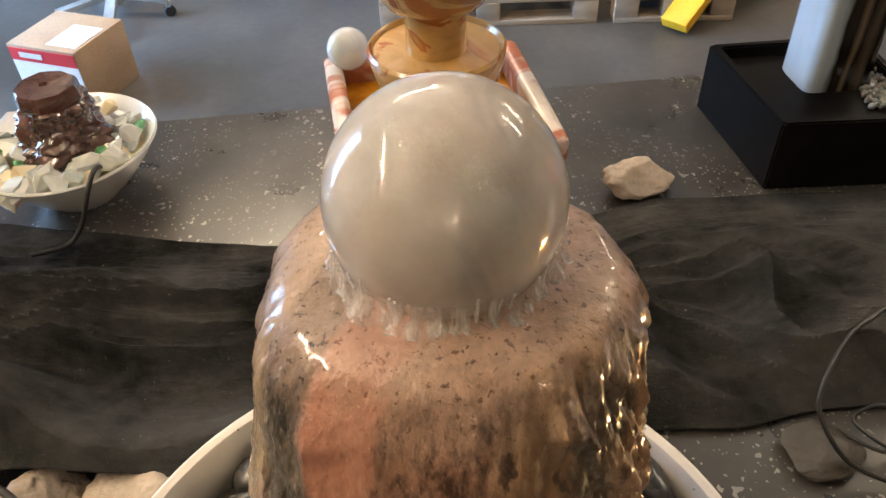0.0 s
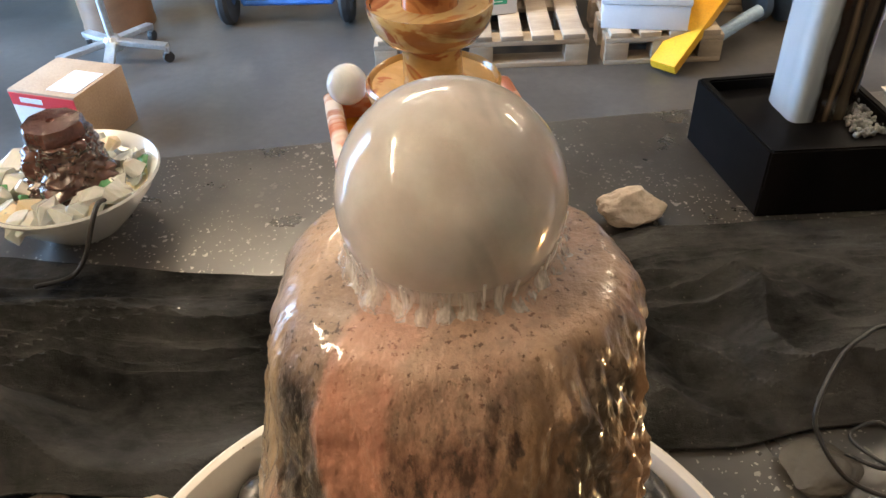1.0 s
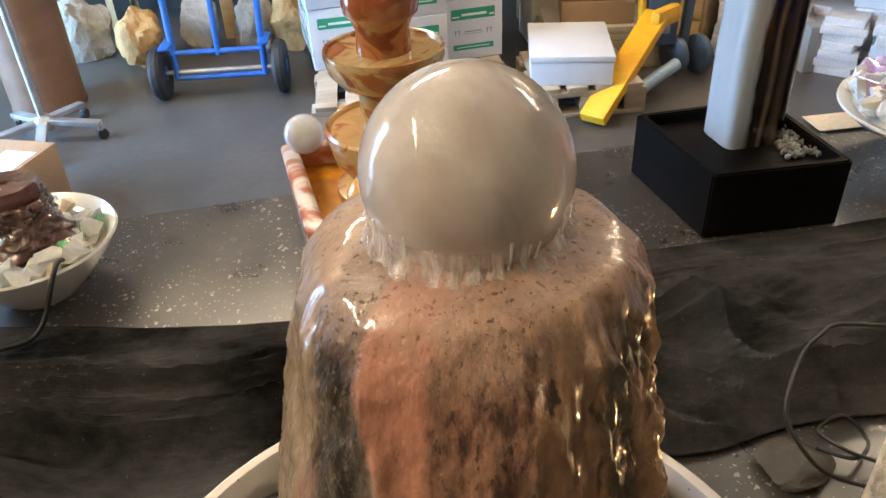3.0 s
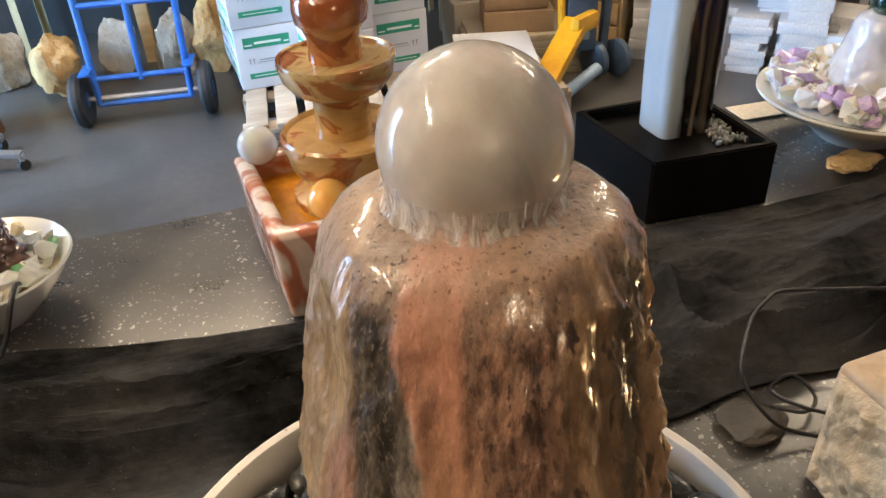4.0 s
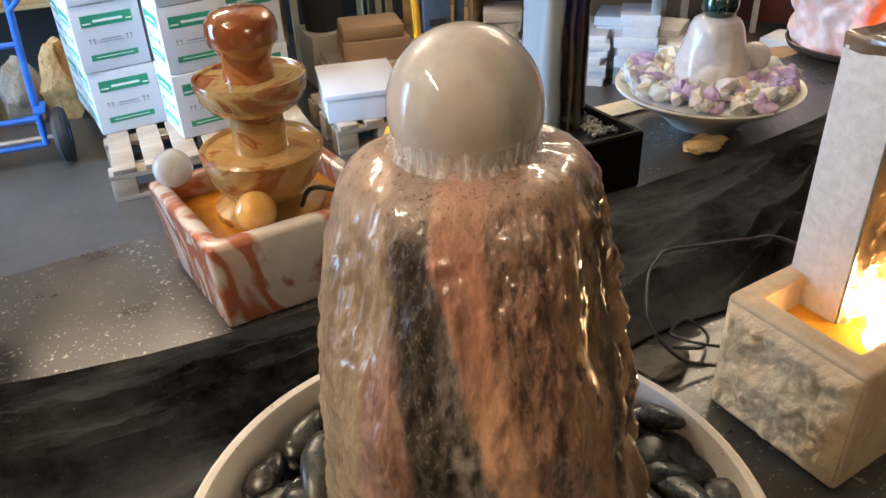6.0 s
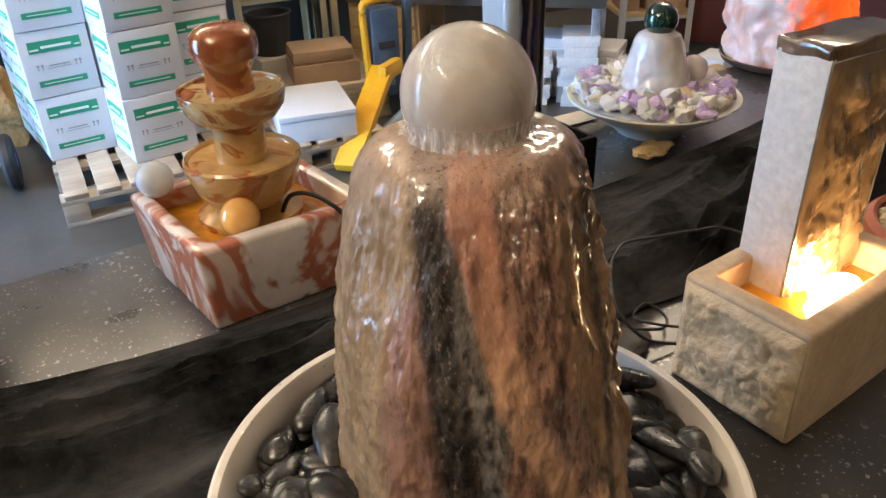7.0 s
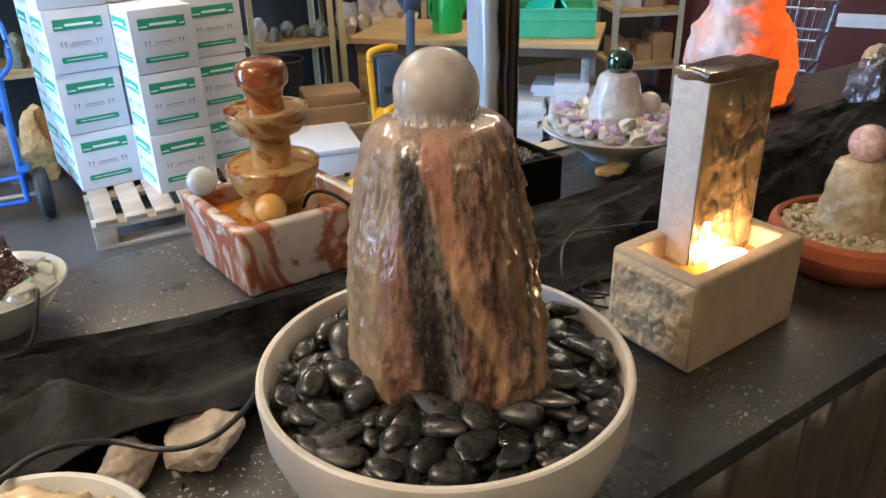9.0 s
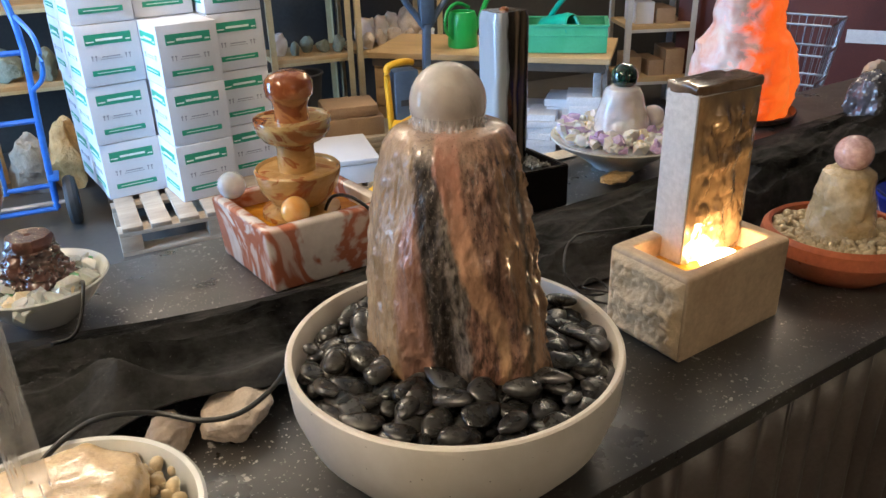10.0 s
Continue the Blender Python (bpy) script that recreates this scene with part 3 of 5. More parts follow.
# ---- the setting ----
X0, X1, Y0, Y1, ROOF = -3.6, 6.6, -5.0, 5.3, 3.3
thing("floor", block(X1 - X0 + 0.4, Y1 - Y0 + 0.4, 0.2, at=((X0 + X1) / 2, (Y0 + Y1) / 2, -0.2)), ROCKCRETE, None, "worn dark grey concrete workshop floor", "floor", kind="structure")
thing("ceiling", block(X1 - X0 + 0.4, Y1 - Y0 + 0.4, 0.2, at=((X0 + X1) / 2, (Y0 + Y1) / 2, ROOF)), CEIL, None, "plain grey workshop ceiling", "ceiling", kind="structure")
thing("wall_north", block(X1 - X0, 0.2, ROOF, at=((X0 + X1) / 2, Y1 + 0.1, 0)), WALL_DARK, None, "dark plastered workshop back wall", "wall", kind="structure")
thing("wall_east", block(0.2, Y1 - Y0, ROOF, at=(X1 + 0.1, (Y0 + Y1) / 2, 0)), WALL_PALE, None, "plain grey workshop side wall", "wall", kind="structure")
# west wall with the glazed gate
GY0, GY1, GZ = 1.9, 3.96, 2.8
thing("wall_west", join(block(0.2, GY0 - Y0, ROOF, at=(X0 - 0.1, (Y0 + GY0) / 2, 0)), block(0.2, Y1 - GY1, ROOF, at=(X0 - 0.1, (Y1 + GY1) / 2, 0)),
                        block(0.2, GY1 - GY0, ROOF - GZ, at=(X0 - 0.1, (GY0 + GY1) / 2, GZ))), WALL_PALE, None, "grey plastered wall with a wide glazed gate", "wall", kind="structure")
thing("wall_south", block(X1 - X0, 0.2, ROOF, at=((X0 + X1) / 2, Y0 - 0.1, 0)), WALL_PALE, None, "plain grey plastered workshop wall", "wall", kind="structure")
gate = tagged(new("door_1"), "glazed workshop gate with slim dark bars", "gate", kind="structure")
for i in range(5):
    part("mullion", block(0.05, 0.06, 2.8, 0.004, (X0 - 0.03, 1.93 + 0.50 * i, 0)), surf("dark_bar", (0.05, 0.05, 0.05), (0.08, 0.08, 0.08), 6, 0.5, 0.05) if i == 0 else bpy.data.materials["dark_bar"], gate)
for z in (0.0, 0.9, 1.8, 2.74):
    part("transom", block(0.04, 2.0, 0.06, 0.004, (X0 - 0.03, 2.93, z)), bpy.data.materials["dark_bar"], gate)
ground = bmesh.new()
bmesh.ops.create_grid(ground, x_segments=2, y_segments=2, size=150)
thing("ground", ground, ROCKCRETE, pose(0, 0, -0.21), "grey paved yard outside the workshop", "ground", kind="structure")

# fixtures for all entries, the added front-left fill tube included
for tx, ty, ta, tp_, tu in TUBES:
    lamp = base("tube_lamp", pose(tx, ty, 2.85, 0, 0, ta), "white ceiling lamp with a glowing tube", "lamp", "ceiling lamps")
    part("housing", block(1.55, 0.05, 0.04, 0.01, (0, 0, 0.10)), GREY_PLASTIC, lamp)
    for sx in (-0.6, 0.6):
        part("hanger", pipe([(sx, 0, 0.13), (sx, 0, 0.45)], 0.004, 8, 1), GREY_PLASTIC, lamp)
    part("tube", pipe([(-0.72, 0, 0.045), (0.72, 0, 0.045)], 0.019, 12, 1), TUBE_GLOW, lamp)
    for sx in (-0.735, 0.735):
        part("socket", block(0.03, 0.05, 0.075, 0.004, (sx, 0, 0.02)), GREY_PLASTIC, lamp)

# ---- the display table ----
TILT_Z = 8.5
edge = pose(0.206, 0.101, 0, 0, 0, TILT_Z)
display = base("display_table", edge, "long display table with a speckled black granite top", "table")
part("tabletop", block(4.4, 1.075, 0.032, 0.004, (0.35, 0.5375, TABLE - 0.032)), GRANITE, display, "speckled black granite top")
for lx in (-1.7, 0.4, 2.4):
    for ly in (0.1, 0.95):
        part("leg", block(0.06, 0.06, TABLE - 0.032, 0.004, (lx, ly, 0)), STEEL, display)


def skirt():
    """The pleated cloth along the table front, sewn from eight panels."""
    whole = base("table_skirt", edge, "taupe satin cloth pleated along the table front", "table skirt")
    panels, n = 8, 116
    for q in range(panels):
        bm = bmesh.new()
        cols = []
        for i in range(n + 1):
            s = -1.85 + 4.4 * (q + i / n) / panels
            fold = 0.5 + 0.5 * math.sin(s * 78 + 2.2 * noise.noise(Vector((s * 5, 0, 0))))
            col = []
            for k in range(7):
                z = (TABLE - 0.034) * (1 - k / 6)
                y = 0.034 - (0.018 + 0.016 * k / 6) * fold ** 0.8 + 0.012 * noise.noise(Vector((s * 9, z * 2, 3)))
                col.append(bm.verts.new((s, y, z + 0.001)))
            cols.append(col)
        for a, b in zip(cols, cols[1:]):
            for k in range(6):
                bm.faces.new((a[k], b[k], b[k + 1], a[k + 1]))
        mod = part("panel", bm, SKIRT, whole).modifiers.new("thickness", "SOLIDIFY")
        mod.thickness = 0.002


skirt()


def smoothstep(a, b, x):
    u = max(0.0, min(1.0, (x - a) / (b - a)))
    return u * u * (3 - 2 * u)


def along(pairs, x):
    """Straight interpolation in (x, value) pairs."""
    if x <= pairs[0][0]:
        return pairs[0][1]
    for (a, va), (b, vb) in zip(pairs, pairs[1:]):
        if x <= b:
            return va + (vb - va) * (x - a) / (b - a)
    return pairs[-1][1]


def drape():
    far = [(-1.5, 0.86), (-0.57, 0.83), (-0.22, 0.785), (0.06, 0.80), (0.28, 0.885), (0.62, 0.905), (1.0, 0.98), (1.6, 1.13), (2.4, 1.25)]
    near = [(-1.5, 0.50), (-0.56, 0.435), (-0.36, 0.435), (-0.22, 0.435), (-0.14, 0.46), (0.06, 0.51), (0.30, 0.53), (0.45, 0.56), (0.62, 0.565), (0.9, 0.60), (1.6, 0.72), (2.4, 0.85)]
    bm = bmesh.new()
    rows = []
    nu, nv = 680, 150
    for i in range(nu + 1):
        x = -1.5 + 3.9 * i / nu
        y0 = along(near, x) + 0.010 * noise.noise(Vector((x * 9, 0, 0)))
        y1 = along(far, x) + 0.008 * noise.noise(Vector((x * 7, 5, 0)))
        row = []
        for j in range(nv + 1):
            v = j / nv
            y = y0 + (y1 - y0) * v
            w = noise.noise(Vector((x * 2.2, v * 2.0, 1.7)))
            g = noise.noise(Vector((x * 5.0, v * 3.0, 6.1)))
            f1 = max(0.0, 1 - 2.4 * abs(noise.noise(Vector((x * 1.2 + w * 0.6, v * 3.0 + w * 1.2 + x * 0.9, 0.3))))) ** 1.4
            f2 = max(0.0, 1 - 2.4 * abs(noise.noise(Vector((x * 2.3 + 4, v * 6.5 + w * 2.0 - x * 1.1 + g * 0.7, 2.3))))) ** 1.4
            f3 = max(0.0, 1 - 2.4 * abs(noise.noise(Vector((x * 4.2 + g * 0.9, v * 11 + w * 3.0 + x * 1.8, 7.3))))) ** 1.4
            f5 = max(0.0, 1 - 2.4 * abs(noise.noise(Vector((x * 6.0 + g, v * 24 + w * 3.0 - x * 2.5, 9.1))))) ** 1.4
            f4 = noise.noise(Vector((x * 26, v * 24, 3.3)))
            rim = smoothstep(0, 0.10, v) * (1 - smoothstep(0.45, 0.97, v))
            fine = smoothstep(0, 0.06, v) * (1 - smoothstep(0.80, 1.0, v))
            body = 0.004 + rim * (0.042 * f1 + 0.030 * f2) + fine * (0.008 * f3 + 0.0022 * f5 + 0.002 * f4 + 0.003)
            # lifted where it lies over the loose crystals
            body += 0.062 * math.exp(-((x + 0.30) / 0.15) ** 2) * smoothstep(0.55, 0.0, v)
            row.append(bm.verts.new((x, y, TABLE + 0.004 + body)))
        rows.append(row)
    for a, b in zip(rows, rows[1:]):
        for j in range(nv):
            bm.faces.new((a[j], b[j], b[j + 1], a[j + 1]))
    ob = thing("black_cloth", bm, CLOTH, None, "crumpled black cotton cloth laid along the granite table", "cloth")
    mod = ob.modifiers.new("thickness", "SOLIDIFY")
    mod.thickness, mod.offset = 0.003, -1


drape()

# ---- the ball fountain in the white bowl ----
BX, BY, BRIM, BR = 0.026, 0.269, 1.021, 0.2208
bowl_h = BRIM - TABLE
bowl = thing("planter_bowl", lathe([(0.0, 0.0), (0.130, 0.0), (0.150, 0.004), (0.176, 0.025), (0.203, 0.062), (0.217, 0.105), (0.2205, bowl_h - 0.008), (0.2195, bowl_h - 0.002), (0.2165, bowl_h),
                                    (0.2110, bowl_h - 0.001), (0.2090, bowl_h - 0.006), (0.207, 0.10), (0.190, 0.06), (0.150, 0.03), (0.0, 0.02)], 96), CERAMIC, pose(BX - 0.003, BY, TABLE),
             "wide white speckled ceramic bowl filled with black pebbles", "bowl")

FOOT = [(-0.071, 0.310), (-0.062, 0.262), (-0.034, 0.236), (-0.004, 0.205), (0.034, 0.177), (0.076, 0.166), (0.122, 0.194), (0.142, 0.265), (0.127, 0.345), (0.062, 0.395), (-0.030, 0.395), (-0.070, 0.355)]
MID = [(-0.066, 0.305), (-0.059, 0.252), (-0.038, 0.224), (-0.006, 0.198), (0.042, 0.190), (0.085, 0.202), (0.120, 0.235), (0.135, 0.285), (0.122, 0.345), (0.064, 0.385), (-0.018, 0.385), (-0.058, 0.352)]
HEAD = [(-0.037, 0.314), (-0.033, 0.272), (-0.016, 0.252), (0.006, 0.239), (0.044, 0.231), (0.082, 0.242), (0.111, 0.266), (0.121, 0.306), (0.111, 0.345), (0.070, 0.372), (0.008, 0.372), (-0.028, 0.350)]
BALL = (0.041, 0.311, 1.326)
BALL_R = 0.0463
STONE_Z0, STONE_Z1 = 0.95, 1.298


def outline(poly, k):
    """A point on a closed smooth outline, k from 0 to 1."""
    n = len(poly)
    f = (k % 1.0) * n
    i = int(f)
    u = f - i
    p0, p1, p2, p3 = (Vector((*poly[(i + d) % n], 0)) for d in (-1, 0, 1, 2))
    return 0.5 * (2 * p1 + (p2 - p0) * u + (2 * p0 - 5 * p1 + 4 * p2 - p3) * u * u + (3 * p1 - p0 - 3 * p2 + p3) * u ** 3)


def fountain_stone():
    bm = bmesh.new()
    n, levels = 420, 210
    centre = Vector((0.045, 0.305, 0))
    rings = []
    for j in range(levels + 1):
        h = j / levels
        z = STONE_Z0 + (STONE_Z1 - STONE_Z0) * h
        ring = []
        for i in range(n):
            k = i / n
            a, b, c = outline(FOOT, k), outline(MID, k), outline(HEAD, k)
            zz = max(-0.05, (z - 1.02) / (1.285 - 1.02))
            if zz < 0.5:
                p = a.lerp(b, zz * 2)
            else:
                p = b.lerp(c, min(1.0, (zz - 0.5) * 2))
            # rounded shoulder
            s = max(0.0, (z - 1.264) / (STONE_Z1 - 1.264))
            d = p - centre
            shrink = 1 - 0.28 * (1 - math.sqrt(max(0.0, 1 - s * s * 0.98)))
            q = centre + d * shrink
            out = d.normalized()
            ang = math.atan2(d.y, d.x)
            at = Vector((q.x, q.y, z))
            broad = noise.noise(Vector((at.x * 17, at.y * 17, at.z * 8)))
            crack = noise.ridged_multi_fractal(Vector((at.x * 34, at.y * 34, at.z * 13)), 0.9, 2.1, 4, 0.9, 1.6) - 1.0
            chips = noise.fractal(Vector((at.x * 95, at.y * 95, at.z * 55)), 0.8, 2.1, 5)
            flank = math.exp(-((ang + 0.55) / 0.65) ** 2)
            amt = 0.007 * broad + 0.0030 * crack + 0.0015 * chips
            amt += flank * (0.0060 * crack + 0.0065 * noise.fractal(Vector((ang * 7, z * 30, 5)), 0.9, 2.0, 4))
            # hollow high on the left, cleft low in the dark band
            amt -= 0.009 * math.exp(-((ang + 2.75) / 0.25) ** 2 - ((z - 1.225) / 0.035) ** 2)
            amt -= 0.012 * math.exp(-((ang + 2.10) / 0.13) ** 2) * (1 - smoothstep(1.03, 1.13, z))
            q += out * amt * (1 - 0.80 * s)
            ring.append(bm.verts.new((q.x, q.y, z)))
        rings.append(ring)
    for a, b in zip(rings, rings[1:]):
        for i in range(n):
            j = (i + 1) % n
            bm.faces.new((a[i], a[j], b[j], b[i]))
    # uneven top, closed ring by ring
    prev = rings[-1]
    for s in range(1, 14):
        k = 1 - s / 14
        ring = []
        for v in rings[-1]:
            d = v.co - Vector((centre.x, centre.y, v.co.z))
            p = Vector((centre.x, centre.y, STONE_Z1)) + d * k
            dip = 0.0
            reach = (Vector((p.x, p.y)) - Vector(BALL[:2])).length
            dip = 0.003 * max(0.0, 1 - (reach / 0.06) ** 2)
            p.z += 0.003 * (1 - k) + dip + 0.003 * noise.noise(Vector((p.x * 30, p.y * 30, 2)))
            ring.append(bm.verts.new(p))
        for i in range(n):
            j = (i + 1) % n
            bm.faces.new((prev[i], prev[j], ring[j], ring[i]))
        prev = ring
    bm.faces.new(prev)
    bm.faces.new(list(reversed(rings[0])))
    bmesh.ops.translate(bm, vec=(-0.045, -0.25, -1.0), verts=bm.verts)
    thing("fountain_stone", bm, STONE, pose(0.045, 0.25, 1.0), "tall wet banded pink, grey and brown stone standing in the bowl", "fountain stone")


fountain_stone()
thing("stone_ball", ball(BALL_R, 6), MARBLE, pose(*BALL, 12, 20, 40), "polished white marble ball turning wet on the stone", "ball")


def water_film():
    """The ruffled skirt of water round the foot of the ball."""
    bm = bmesh.new()
    n = 240
    rings = []
    zc = BALL[2]
    for j in range(13):
        u = j / 12
        ring = []
        for i in range(n):
            a = 2 * math.pi * i / n
            wave = noise.noise(Vector((math.cos(a) * 5, math.sin(a) * 5, u * 1.5)))
            comb = max(0.0, noise.noise(Vector((math.cos(a) * 11, math.sin(a) * 11, 4)))) ** 1.2
            z = max(zc - 0.012 - u * (0.014 + 0.012 * comb), 1.2995)
            hug = math.sqrt(max(0.0, BALL_R ** 2 - min(zc - z, BALL_R * 0.72) ** 2))
            r = hug + 0.0008 + 0.010 * u ** 2.5 + 0.004 * u * wave + 0.004 * u * comb
            ring.append(bm.verts.new((BALL[0] + r * math.cos(a), BALL[1] + r * math.sin(a), z)))
        rings.append(ring)
    for a, b in zip(rings, rings[1:]):
        for i in range(n):
            j = (i + 1) % n
            bm.faces.new((a[i], a[j], b[j], b[i]))
    # rivulets that run down the foot of the ball and over the stone
    rnd = random.Random(8)
    runs = [bm]
    for i in range(34):
        a = 2 * math.pi * i / 34 + rnd.uniform(-0.12, 0.12)
        size = rnd.uniform(0.0003, 0.0007)
        line = []
        high = zc - rnd.uniform(0.006, 0.016)
        low = 1.2985 - rnd.uniform(0.0, 0.004)
        out = rnd.uniform(0.001, 0.006)
        sway = rnd.uniform(-0.05, 0.05)
        for k in range(9):
            u = k / 8
            z = high + (low - high) * u
            hug = math.sqrt(max(0.0, BALL_R ** 2 - (zc - z) ** 2))
            r = hug + 0.0005 + out * u ** 1.6
            line.append((BALL[0] + r * math.cos(a + sway * u), BALL[1] + r * math.sin(a + sway * u), z))
        runs.append(pipe(line, size, 8, 3))
    runs.pop(0)
    drops = thing("water_rivulets", join(*runs), DROPS, None, "rivulets of water round the foot of the ball, highlights coloured in white", "water", kind="stuff")
    drops.visible_shadow = False
    ob = thing("water_film", bm, WATER, None, "clear ruffled film of water running off the ball", "water")
    ob.visible_shadow = False


water_film()


def pebble_mesh(seed):
    rnd = random.Random(seed)
    bm = bmesh.new()
    bmesh.ops.create_icosphere(bm, subdivisions=3, radius=1.0)
    ax, ay, az = rnd.uniform(0.024, 0.036), rnd.uniform(0.0160, 0.0215), rnd.uniform(0.0085, 0.0120)
    for v in bm.verts:
        p = v.co.copy()
        k = 1 + 0.16 * noise.noise(p * 0.9 + Vector((seed * 2.3, 0, 0))) + 0.05 * noise.noise(p * 2.2 + Vector((0, seed, 0)))
        taper = 1 + 0.22 * p.x * rnd.choice((1, 1))
        v.co = Vector((p.x * ax, p.y * ay * taper, p.z * az)) * k
    return finish("black_pebble", bm, PEBBLE)


def inside(poly, x, y, grow=1.0):
    cx = sum(p[0] for p in poly) / len(poly)
    cy = sum(p[1] for p in poly) / len(poly)
    x, y = cx + (x - cx) / grow, cy + (y - cy) / grow
    hit = False
    for (ax, ay), (bx, by) in zip(poly, poly[1:] + poly[:1]):
        if (ay > y) != (by > y) and x < (bx - ax) * (y - ay) / (by - ay) + ax:
            hit = not hit
    return hit


def pebbles():
    rnd = random.Random(11)
    shapes = [pebble_mesh(s) for s in range(9)]
    places = []
    tries = 0
    for layer, z, gap in ((0, 0.986, 0.029), (1, 0.998, 0.032), (2, 1.007, 0.039)):
        tries = 0
        mine = []
        while tries < 9000 and len(mine) < 95:
            tries += 1
            r, a = 0.192 * math.sqrt(rnd.random()), rnd.uniform(0, 2 * math.pi)
            x, y = BX + r * math.cos(a), BY + r * math.sin(a)
            if inside(FOOT, x, y, 1.06 + 0.04 * (2 - layer)):
                continue
            if any((x - u) ** 2 + (y - v) ** 2 < gap * gap for u, v in mine):
                continue
            mine.append((x, y))
            places.append((x, y, z + rnd.uniform(-0.005, 0.005), r, layer))
    for x, y, z, r, layer in places:
        ob = new("black_pebble", rnd.choice(shapes))
        s = rnd.uniform(0.72, 1.05)
        tilt = 15 if layer else 10
        turn = rnd.uniform(0, 360)
        rim = max(0.0, (r - 0.165) / 0.027)
        if rim > 0:
            turn = math.degrees(math.atan2(y - BY, x - BX)) + 90 + rnd.uniform(-25, 25)
            s *= 0.85
        ob.matrix_basis = pose(x, y, z, rnd.uniform(-tilt, tilt), rnd.uniform(-tilt, tilt), turn) @ Matrix.Diagonal((s * rnd.uniform(0.78, 1.30), s * rnd.uniform(0.80, 1.12), s * rnd.uniform(0.85, 1.15), 1))
        tagged(ob, "smooth polished black pebble in the white bowl", "pebble", "pebbles in the white bowl")
    bed = lathe([(0.0, 0.0), (0.2, 0.0)], 64)
    thing("pebble_bed", bed, PEBBLE, pose(BX, BY, 0.972), "dark wet bed under the pebbles", "pebble bed", kind="stuff")


pebbles()

# ---- the slab fountain with the lamp ----
def wall_ring(corners, thick, height, floor_z, rough=None):
    """An open basin with upright sides on a four-cornered plan."""
    bm = bmesh.new()
    c = Vector((sum(p[0] for p in corners) / 4, sum(p[1] for p in corners) / 4))
    outer = [Vector(p) for p in corners]
    inner = []
    n = len(outer)
    for i in range(n):
        a, b, d = outer[i - 1], outer[i], outer[(i + 1) % n]
        e1, e2 = (b - a).normalized(), (d - b).normalized()
        n1, n2 = Vector((-e1.y, e1.x)), Vector((-e2.y, e2.x))
        if n1.dot(c - b) < 0:
            n1 = -n1
        if n2.dot(c - b) < 0:
            n2 = -n2
        k = 1 + n1.dot(n2)
        inner.append(b + (n1 + n2) * thick / k)
    def ring(pts, z):
        return [bm.verts.new((p.x, p.y, z)) for p in pts]
    r0, r1 = ring(outer, 0), ring(outer, height)
    r2, r3 = ring(inner, height), ring(inner, floor_z)
    for a, b in ((r0, r1), (r1, r2), (r2, r3)):
        for i in range(n):
            j = (i + 1) % n
            bm.faces.new((a[i], a[j], b[j], b[i]))
    bm.faces.new(list(reversed(r0)))
    bm.faces.new(r3)
    bmesh.ops.recalc_face_normals(bm, faces=bm.faces)
    return bm, inner


SB = [(0.391, 0.434), (0.416, 0.273), (0.672, 0.318), (0.645, 0.480)]
sc = Vector((sum(p[0] for p in SB) / 4, sum(p[1] for p in SB) / 4))
slab_fountain = base("slab_fountain", pose(sc.x, sc.y, TABLE), "cream sandstone basin with a wet upright slab, lit from inside", "fountain")
loc = [(p[0] - sc.x, p[1] - sc.y) for p in SB]
bm, inner = wall_ring(loc, 0.026, 0.150, 0.085)
bmesh.ops.bevel(bm, geom=bm.edges, offset=0.006, segments=3, affect="EDGES", profile=0.6)
part("basin", bm, SANDSTONE, slab_fountain, "cream sandstone basin")


def split_face():
    """The hammered short side of the basin."""
    bm = bmesh.new()
    a, b = Vector((*loc[0], 0)), Vector((*loc[1], 0))
    out = Vector((a.y - b.y, b.x - a.x, 0)).normalized()
    if out.dot(a) < 0:
        out = -out
    nu, nv = 90, 70
    grid = []
    for i in range(nu + 1):
        row = []
        for j in range(nv + 1):
            u, v = i / nu, j / nv
            p = a.lerp(b, 0.02 + 0.96 * u) + Vector((0, 0, 0.004 + 0.139 * v))
            edge_in = min(1, 12 * min(u, 1 - u, v, 1 - v))
            h = 0.0015 + edge_in * (0.008 + 0.007 * noise.fractal(Vector((u * 4, v * 3.4, 1)), 0.9, 2.1, 4) + 0.006 * abs(noise.noise(Vector((u * 9, v * 7, 4)))))
            row.append(bm.verts.new(p + out * max(h, 0.001)))
        grid.append(row)
    for r, s in zip(grid, grid[1:]):
        for j in range(nv):
            bm.faces.new((r[j], s[j], s[j + 1], r[j + 1]))
    ob = part("split_face", bm, SAND_ROUGH, slab_fountain, "rough hammered short side")


split_face()
# water surface; the lamp's amber light is put into its colour
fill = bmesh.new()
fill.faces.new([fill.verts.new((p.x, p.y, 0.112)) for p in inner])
part("water", fill, BASIN_WATER, slab_fountain, "water in the basin, the lamp's amber light in its colour")

# the slab stands across the basin near its far left part
e_long = (Vector(SB[2]) - Vector(SB[1])).normalized()
slab_turn = math.degrees(math.atan2(e_long.y, e_long.x))


